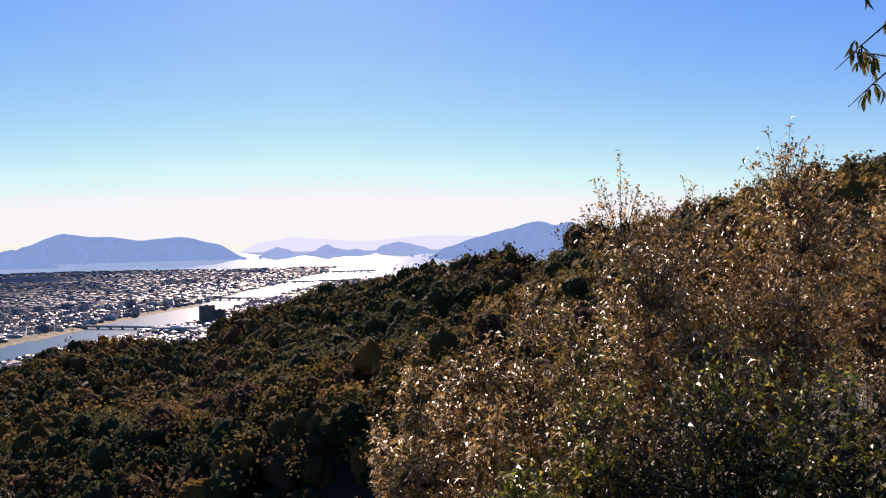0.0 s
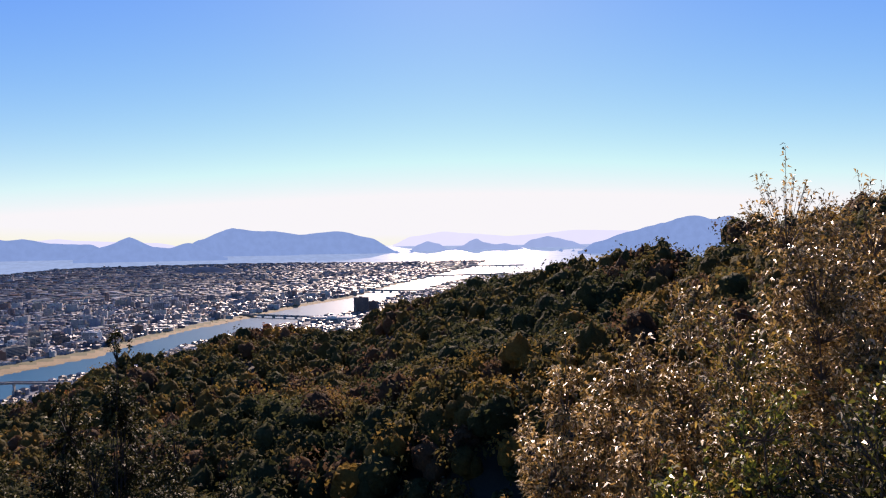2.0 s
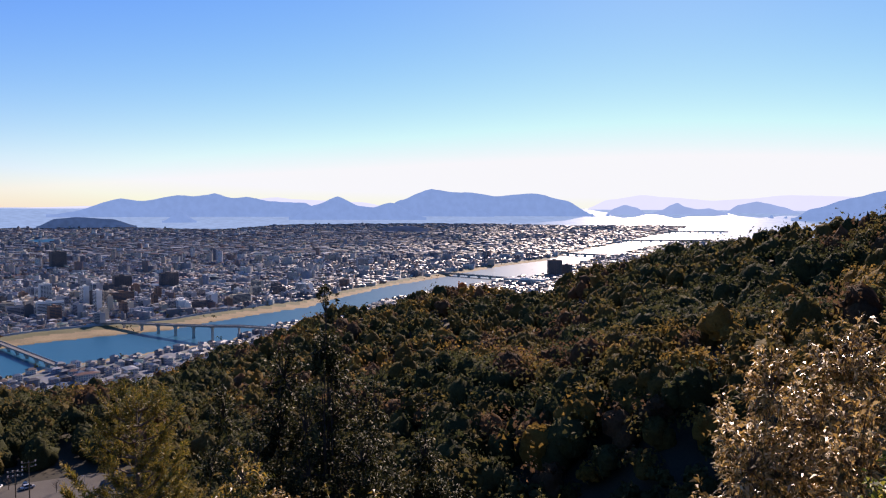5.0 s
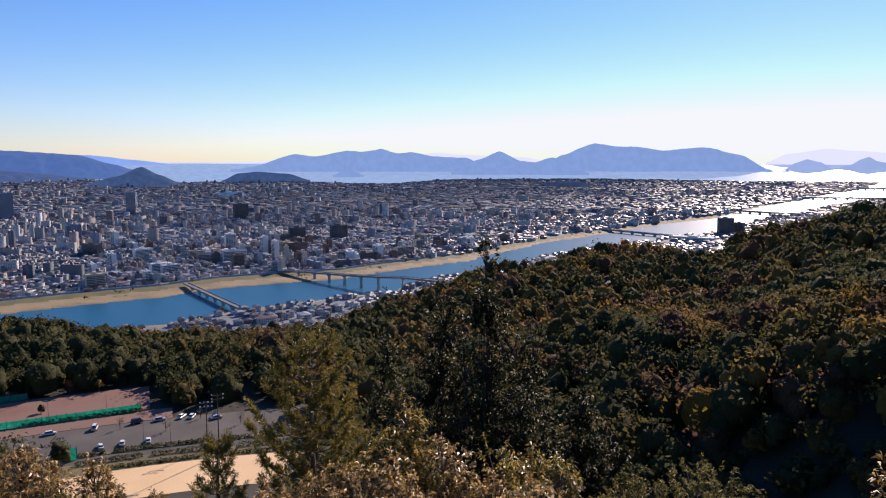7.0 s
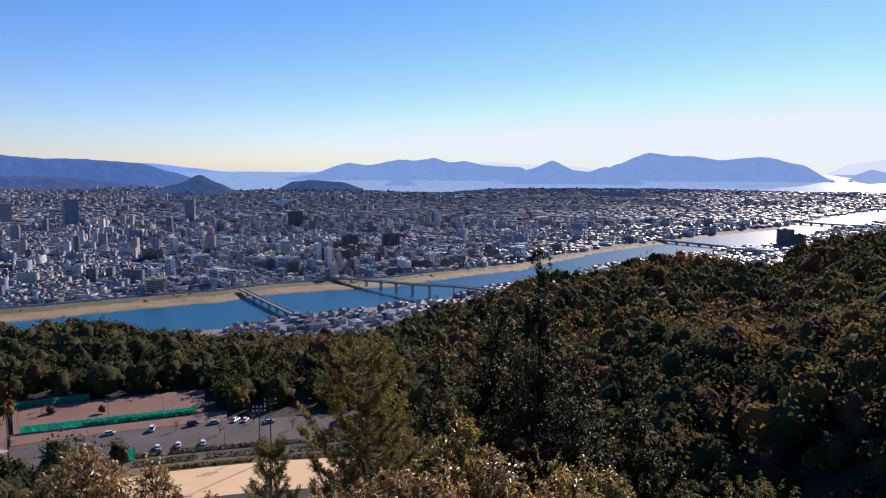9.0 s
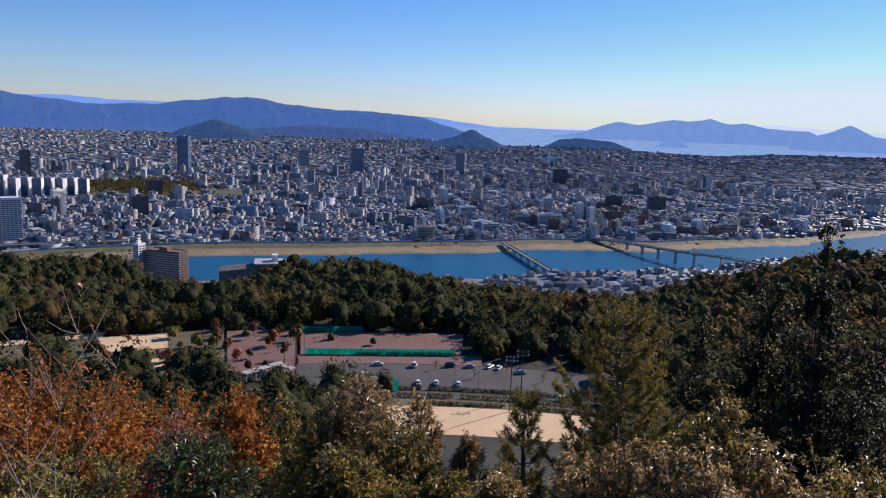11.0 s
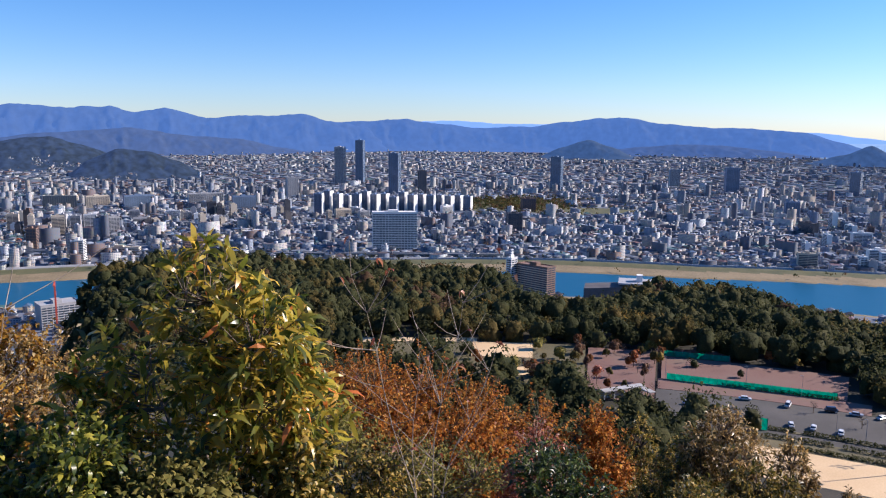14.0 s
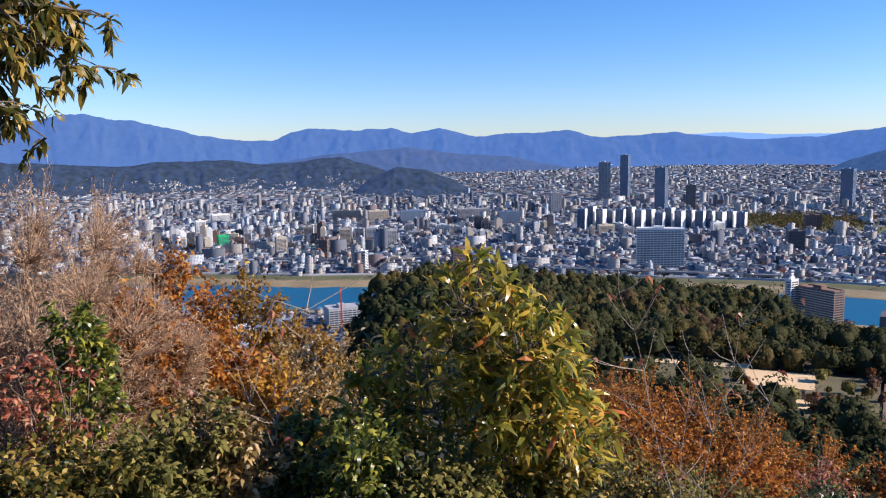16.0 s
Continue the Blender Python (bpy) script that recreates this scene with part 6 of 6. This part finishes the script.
def pine(seed, label, az, d, top_el, reach, whorls, low):
    """A young pine: whorls of upturned branches, each with side shoots that carry brushes of needles."""
    rng = np.random.default_rng(seed)
    foot_z = float(ground_height(az, d)) - 0.1
    top = EYE_Z + d * math.tan(radians(top_el)) - foot_z
    t = thing("pine_tree", label, "tree", spot(az, d, foot_z), az, "pines")
    v, f = tubes([[(0, 0, 0, 0.1), (0.05, 0.03, top * 0.4, 0.07), (-0.02, 0.0, top * 0.75, 0.04), (0.0, 0.02, top - 0.1, 0.012)]], 7)
    mesh_object("trunk", v, f, M_bark, t, smooth=True)
    limbs, shoots = [], [((0, 0.02, top - 0.35), (0, 0.0, 1.0), 0.35)]
    for k in range(whorls):
        u = k / (whorls - 1)
        z0 = top * (low + (0.94 - low) * u)
        length = reach * (1.0 - 0.72 * u ** 1.4) * (0.75 if u < 0.12 else 1)
        for b in range(5):
            a = b * 1.257 + k * 0.7 + rng.uniform(-0.3, 0.3)
            ln = length * rng.uniform(0.65, 1.12)
            out = np.array([math.cos(a), math.sin(a), 0])
            q = np.linspace(0, 1, 6)[:, None]
            line_ = np.array([0, 0, z0]) + out * ln * q + np.array([0, 0, 1.0]) * ln * (0.12 * q + 0.5 * q ** 2.2) + rng.normal(0, 0.015, (6, 3))
            limbs.append(np.concatenate([line_, 0.024 * (1 - 0.8 * q)], 1))
            for m_ in range(max(4, int(ln * 11))):
                w_ = rng.uniform(0.35, 1.0)
                c = np.array([np.interp(w_, q[:, 0], line_[:, i]) for i in range(3)])
                turn = np.array([-out[1], out[0], 0]) * rng.choice([-1, 1]) * rng.uniform(0.2, 0.9)
                shoots.append((c, unit(out * 0.6 + turn + np.array([0, 0, rng.uniform(0.5, 1.2)])), rng.uniform(0.16, 0.34)))
            shoots.append((line_[-1] - out * 0.05, unit(out * 0.5 + np.array([0, 0, 0.9])), 0.32))
    base, along = [], []
    for c, dr, ln in shoots:
        c, dr = np.asarray(c, float), np.asarray(dr, float)
        limbs.append(np.array([(*c, 0.007), (*(c + dr * ln), 0.003)]))
        n_ = int(210 * ln)
        base.append(c + dr * ln * rng.uniform(0.1, 1.0, n_)[:, None])
        along.append(unit(dr * 0.8 + unit(rng.normal(size=(n_, 3))) * 0.75))
    v, f = tubes(limbs, 4)
    mesh_object("branchwork", v, f, M_bark, t, smooth=True)
    base, along = np.concatenate(base), np.concatenate(along)
    lv, lf = leaf_blades(rng, base, along, 0.14 * rng.uniform(0.7, 1.15, len(base)), 0.11, 0.02, simple=True)
    mesh_object("needles", lv, lf, L_pine, t)
    return t


GOLD = "golden-brown glossy-leaved oak shrub on the slope"
OR = "orange-brown autumn shrub on the slope"
# the bank of golden shrubs beside the viewpoint
for i, (az, d, el, r, n_, mat) in enumerate((
        (1.0, 8.0, -9.8, 0.62, 330, L_gold), (-3.4, 8.6, -7.2, 0.85, 420, L_gold), (-7.4, 9.0, -4.0, 0.95, 420, L_gold), (-13.6, 9.6, 3.6, 1.15, 560, L_gold),
        (-18.5, 9.8, 3.4, 1.3, 620, L_gold), (-24.3, 9.6, 5.6, 1.3, 620, L_gold), (-30.5, 10.0, 3.8, 1.6, 640, L_gold), (-36.0, 10.0, 4.5, 1.7, 480, L_gold),
        (-11.0, 7.6, -5.0, 0.95, 420, L_goldgreen), (2.0, 7.2, -14.5, 0.5, 260, L_gold), (-4.4, 7.0, -13.0, 0.7, 300, L_gold), (-15.5, 8.4, -1.0, 1.1, 460, L_gold))):
    shrub(100 + i, "oak_shrub", GOLD, az, d, el, r, mat, 0.092, 0.3, twigs=int(n_ * 1.15), per_twig=19, sprigs=12, wood=M_bark, stem_r=0.022)
for i, (az, d, el, r) in enumerate(((-12.5, 6.2, -10.0, 0.8), (-18.5, 6.0, -8.5, 0.85), (-25.0, 6.2, -7.5, 0.95), (-31.5, 6.0, -7.5, 0.9), (-6.5, 5.8, -16.5, 0.5))):
    shrub(130 + i, "evergreen_shrub", "dark green shrub growing low on the slope", az, d, el, r, L_dark if i % 2 else L_fresh, 0.07, 0.42, twigs=260, per_twig=16, wood=M_bark)
# dark tree with a tuft at its tip, and the pine beside it
for i, (az, d, el, r) in enumerate(((33.2, 26, -9.4, 1.45), (36.4, 26.5, -10.2, 1.35), (29.6, 26.5, -12.6, 1.5), (40.6, 25.5, -13.0, 1.25), (26.0, 26, -16.8, 1.35),
                                   (34.8, 24.5, -13.8, 1.6), (38.4, 24, -16.2, 1.45), (30.6, 24, -16.4, 1.6), (23.4, 25, -20.4, 1.2))):
    shrub(320 + i, "evergreen_tree", "dark glossy-leaved evergreen tree on the slope", az, d, el, r, L_dark, 0.16, 0.5, twigs=600, per_twig=20, cone=0.3, sprigs=26, wood=M_bark_dark, stem_r=0.07, cat="tree", group="dark evergreens", shell=0.4, twig_len=0.5)
shrub(141, "evergreen_tree", "slender dark sapling rising above the evergreens", 33.3, 25.4, -6.0, 0.42, L_dark, 0.14, 0.5, twigs=120, per_twig=18, sprigs=4, wood=M_bark_dark, stem_r=0.05, cat="tree", group="dark evergreens", crown_low=0.86)
pine(144, "young yellow-green pine with upturned branches", 46.2, 17, -13.0, 1.75, 15, 0.2)
pine(145, "small yellow-green pine with long needles", 53.0, 16.5, -20.0, 0.62, 6, 0.35)
for i, (az, d, el, r, mat) in enumerate((
        (39.0, 12, -17.6, 0.7, L_goldgreen), (36.0, 12, -20.5, 0.9, L_gold), (32.0, 12.5, -20.8, 0.9, L_goldgreen), (27.5, 13, -21.5, 1.0, L_goldgreen), (43.0, 12, -22.0, 0.8, L_gold),
        (47.0, 12, -23.5, 0.8, L_gold), (22.5, 14, -22.0, 1.1, L_olive), (16, 16, -20.5, 1.2, L_olive), (30.0, 10, -24.0, 0.8, L_gold), (40.0, 10, -23.0, 0.8, L_gold))):
    shrub(150 + i, "oak_shrub", GOLD if mat is L_gold else "green and gold leaved shrub on the slope", az, d, el, r, mat, 0.11, 0.28, twigs=420, per_twig=18, sprigs=14, wood=M_bark, twig_len=0.16)
# shrubs before the park
for i, (az, d, el, r, mat) in enumerate((
        (65.8, 14, -18.6, 0.85, L_gold), (68.5, 14, -21.0, 0.9, L_goldgreen), (61.2, 14, -20.6, 0.5, L_gold), (63.2, 13, -21.8, 0.8, L_goldgreen), (57.2, 14, -23.0, 0.4, L_gold), (71.5, 15, -20.3, 0.8, L_goldgreen),
        (54.8, 12, -25.5, 0.5, L_gold), (66.0, 11, -24.0, 0.8, L_goldgreen), (59.8, 11, -26.0, 0.6, L_goldgreen))):
    shrub(170 + i, "oak_shrub", GOLD if mat is L_gold else "green and gold leaved shrub on the slope", az, d, el, r, mat, 0.11, 0.28, twigs=520, per_twig=20, sprigs=18, wood=M_bark, twig_len=0.16)
for i, (az, d, el, r) in enumerate(((91.5, 24, -15.4, 2.2), (87.3, 24, -15.7, 2.2), (83.0, 24, -17.6, 2.1), (78.8, 22, -18.6, 1.9), (75.0, 20, -19.4, 1.5), (96.0, 22, -17.5, 2.0), (89.5, 19, -19.5, 1.6), (84.0, 18, -20.5, 1.5), (100, 22, -17.8, 2.0))):
    shrub(190 + i, "autumn_shrub", OR, az, d, el, r, L_orange, 0.12, 0.54, twigs=560, per_twig=26, sprigs=16, wood=M_bark, stem_r=0.04)
shrub(205, "autumn_shrub", "pinkish red autumn shrub", 79.3, 13.5, -20.4, 0.75, L_red, 0.08, 0.5, twigs=300, per_twig=16, sprigs=6, wood=M_twig)
shrub(206, "evergreen_shrub", "glossy fresh green shrub low on the slope", 77.0, 9.5, -22.0, 0.75, L_gloss, 0.11, 0.32, twigs=300, per_twig=14)
shrub(207, "evergreen_shrub", "olive shrub low on the slope", 86.0, 10, -23.0, 0.8, L_olive, 0.08, 0.4, twigs=280, per_twig=15)
shrub(208, "evergreen_shrub", "olive shrub low on the slope", 92.5, 9, -22.0, 0.8, L_goldgreen, 0.08, 0.4, twigs=280, per_twig=15)
shrub(209, "evergreen_shrub", "dark shrub among the autumn leaves", 95.5, 12, -19.5, 1.0, L_olive, 0.09, 0.4, twigs=320, per_twig=15)
# the chestnut sapling in front, and the green growth at its foot
shrub(210, "chestnut_sapling", "leafy chestnut sapling turning yellow", 103.6, 5.0, -6.8, 0.88, L_chest, 0.15, 0.25, twigs=400, per_twig=9, spread=1.1, sprigs=3, cone=0.25, singles=290, wood=M_bark, stem_r=0.022, cat="tree", group="", droop=0.1, shell=0.3, twig_len=0.07)
shrub(211, "chestnut_sapling", "leafy chestnut sapling turning yellow", 110.0, 5.2, -15.0, 0.5, L_chest, 0.15, 0.26, twigs=110, per_twig=9, spread=1.1, twig_len=0.07, sprigs=3, wood=M_bark, stem_r=0.02, cat="tree", group="", droop=0.1)
for i, (az, d, el, r, mat) in enumerate(((112.0, 4.6, -19.0, 0.45, L_fresh), (117.0, 5.2, -18.5, 0.36, L_fresh), (122.0, 5.0, -17.0, 0.42, L_gold), (107.0, 4.4, -21.0, 0.4, L_olive), (126.5, 4.8, -17.0, 0.42, L_olive),
                                         (99.5, 4.6, -21.5, 0.4, L_goldgreen), (132.2, 5.4, -9.5, 0.3, L_fresh), (129.0, 5.0, -19.5, 0.34, L_fresh), (134.0, 4.6, -18.0, 0.4, L_goldgreen), (114, 7, -15.5, 0.7, L_gold), (115.5, 8.5, -13.0, 0.7, L_gold), (110.5, 8.5, -14.5, 0.7, L_goldgreen), (124.0, 6.0, -15.5, 0.5, L_gold))):
    shrub(220 + i, "evergreen_shrub", "small fresh green shrub in the undergrowth", az, d, el, r, mat, 0.07, 0.45, twigs=170, per_twig=14, stem_r=0.012)
for i, (az, d, el, r, mat) in enumerate(((120.5, 11, -8.0, 0.85, L_amber), (125.5, 10, -5.8, 0.8, L_orange), (116.8, 11, -11.6, 0.7, L_amber), (123.0, 8, -12.5, 0.7, L_orange), (128.5, 7.5, -9.0, 0.5, L_orange), (118.5, 7.5, -15.0, 0.6, L_amber))):
    shrub(240 + i, "autumn_shrub", "tall loose shrub with orange autumn leaves", az, d, el, r, mat, 0.08, 0.5, twigs=400, per_twig=20, sprigs=14, wood=M_twig, stem_r=0.02, shell=0.3)
for i, (az, d, el, r) in enumerate(((129.5, 9.0, -2.6, 0.9), (133.5, 8.4, -1.3, 1.0), (137.5, 8.0, -1.0, 1.0), (131.0, 7.0, -6.0, 0.8), (126.8, 7.5, -9.0, 0.6), (134.5, 6.0, -8.0, 0.7))):
    shrub(250 + i, "dry_shrub", "feathery dry shrub with pale tan twigs", az, d, el, r, L_dry, 0.06, 0.18, twigs=900, per_twig=10, sprigs=60, wood=M_dry, stem_r=0.016, shell=0.2, spread=0.5)
shrub(260, "evergreen_shrub", "small shrub with dark red and green leaves", 133.5, 5.0, -10.0, 0.3, L_red, 0.06, 0.4, twigs=60, per_twig=12, stem_r=0.012)


def overhang(seed, label, trunk, limbs, leaf, leaf_len, leaf_w, per=60, hang=0.5):
    """A tree beside the viewpoint whose outer branches hang into the view."""
    rng = np.random.default_rng(seed)
    t = thing("overhanging_tree", label, "tree", (0, 0, 0))
    a0, d0, el0 = trunk
    p0, p1 = spot(a0, d0, float(ground_height(a0, d0)) - 0.2), spot(a0, d0, EYE_Z + d0 * math.tan(radians(el0)))
    m_ = (p0 + p1) / 2 + Vector((0.1, -0.08, 0))
    v, f = tubes([[(*p0, 0.09), (*m_, 0.07), (*p1, 0.035)]], 8)
    mesh_object("trunk", v, f, M_bark, t, smooth=True)
    stems, base, along = [], [], []
    for az, d, el in limbs:
        e = np.array(spot(az, d, EYE_Z + d * math.tan(radians(el))))
        s = np.array(p0.lerp(p1, rng.uniform(0.75, 1.0)))
        mid = (s + e) / 2 + [0, 0, 0.18]
        u = np.linspace(0, 1, 8)[:, None]
        c = (1 - u) ** 2 * s + 2 * u * (1 - u) * mid + u * u * e
        stems.append(np.concatenate([c, 0.018 * (1 - 0.85 * u)], 1))
        for j in range(5):
            q = c[rng.integers(4, 8)]
            w_ = q + rng.normal(0, 0.09, 3) + [0, 0, -0.06 * hang]
            stems.append(np.array([(*q, 0.006), (*((q + w_) / 2 + [0, 0, 0.02]), 0.004), (*w_, 0.002)]))
            for _ in range(per // 5):
                k_ = rng.uniform(0, 1)
                base.append(q + (w_ - q) * k_)
                along.append(unit(unit(w_ - q) * 0.6 + rng.normal(0, 0.5, 3) + [0, 0, -hang]))
    v, f = tubes(stems, 5)
    mesh_object("limb", v, f, M_bark, t, smooth=True)
    base, along = np.array(base), np.array(along)
    lv, lf = leaf_blades(rng, base, along, leaf_len * rng.uniform(0.6, 1.1, len(base)), leaf_w, 0.2)
    mesh_object("foliage", lv, lf, leaf, t)
    return t


overhang(300, "oak branches with long leaves hanging into view", (141, 3.9, 12), [(130.5, 4.2, 8.3), (128.6, 4.2, 8.6), (131.5, 4.1, 5.5), (129.5, 4.3, 5.6), (133.2, 4.1, 7.0), (134.5, 4.2, 9.5), (132.6, 4.2, 3.6),
         (133.8, 4.0, 2.2), (132.9, 4.2, 1.0), (135.5, 4.1, 4.5), (136.5, 4.2, 7.5), (131.8, 4.3, 9.3), (130.2, 4.2, 6.8), (133.0, 4.1, 8.6), (134.6, 4.2, 5.8), (134.3, 4.1, 3.2), (131.2, 4.2, 7.6)], L_goldgreen, 0.085, 0.34, 105, 0.3)
overhang(301, "oak branches with drooping leaves hanging into view", (-38, 6.0, 16), [(-27.6, 6.0, 15.5), (-26.8, 6.0, 16.5), (-28.4, 6.1, 10.6), (-27.6, 6.0, 9.6), (-28.3, 6.0, 7.2), (-31.5, 6.0, 12), (-31.5, 6.0, 9)], L_olive, 0.1, 0.28, 40, 0.9)

# thin bare stems standing above the shrubs
rng = np.random.default_rng(31)
for az, d, tip_az, tip_el in ((88.2, 5.5, 93.6, -10.6), (87.8, 5.6, 85.2, -12.6), (88.6, 5.8, 88.6, -14.5), (87.4, 5.4, 83.2, -17.5), (119.7, 5.0, 116.6, -11.6), (120.6, 5.4, 121.0, -15.0)):
    fz = float(ground_height(az, d)) - 0.1
    t = thing("bare_sapling", "thin bare sapling with pale twigs", "sapling", spot(az, d, fz), az, "bare saplings")
    h = EYE_Z + d * math.tan(radians(tip_el)) - fz
    lx = -math.tan(radians(tip_az - az)) * d
    main = [(lx * u ** 1.5 + 0.03 * math.sin(u * 9), 0.03 * math.cos(u * 7), h * u, 0.006 * (1 - 0.8 * u)) for u in np.linspace(0, 1, 9)]
    v, f = tubes([main], 5)
    mesh_object("stem", v, f, M_pale, t, smooth=True)
    tw = []
    for k in range(14):
        q = np.array(main[rng.integers(3, 9)])
        e = q[:3] + [rng.normal(0, 0.24), rng.normal(0, 0.24), rng.uniform(0.1, 0.45)]
        tw.append([(*q[:3], 0.0032), (*((q[:3] + e) / 2 + [0, 0, -0.02]), 0.0024), (*e, 0.0012)])
    v, f = tubes(tw, 4)
    tagged(mesh_object("twig_spray", v, f, M_pale, t), kind="stuff")
    m_ = rng.integers(6, 14)
    e_ = np.array([q[-1][:3] for q in tw])[rng.integers(0, 14, m_)]
    lv, lf = leaf_blades(rng, e_, unit(rng.normal(size=(m_, 3)) + [0, 0, -0.6]), rng.uniform(0.04, 0.07, m_), 0.5)
    tagged(mesh_object("last_foliage", lv, lf, L_red, t), kind="stuff")
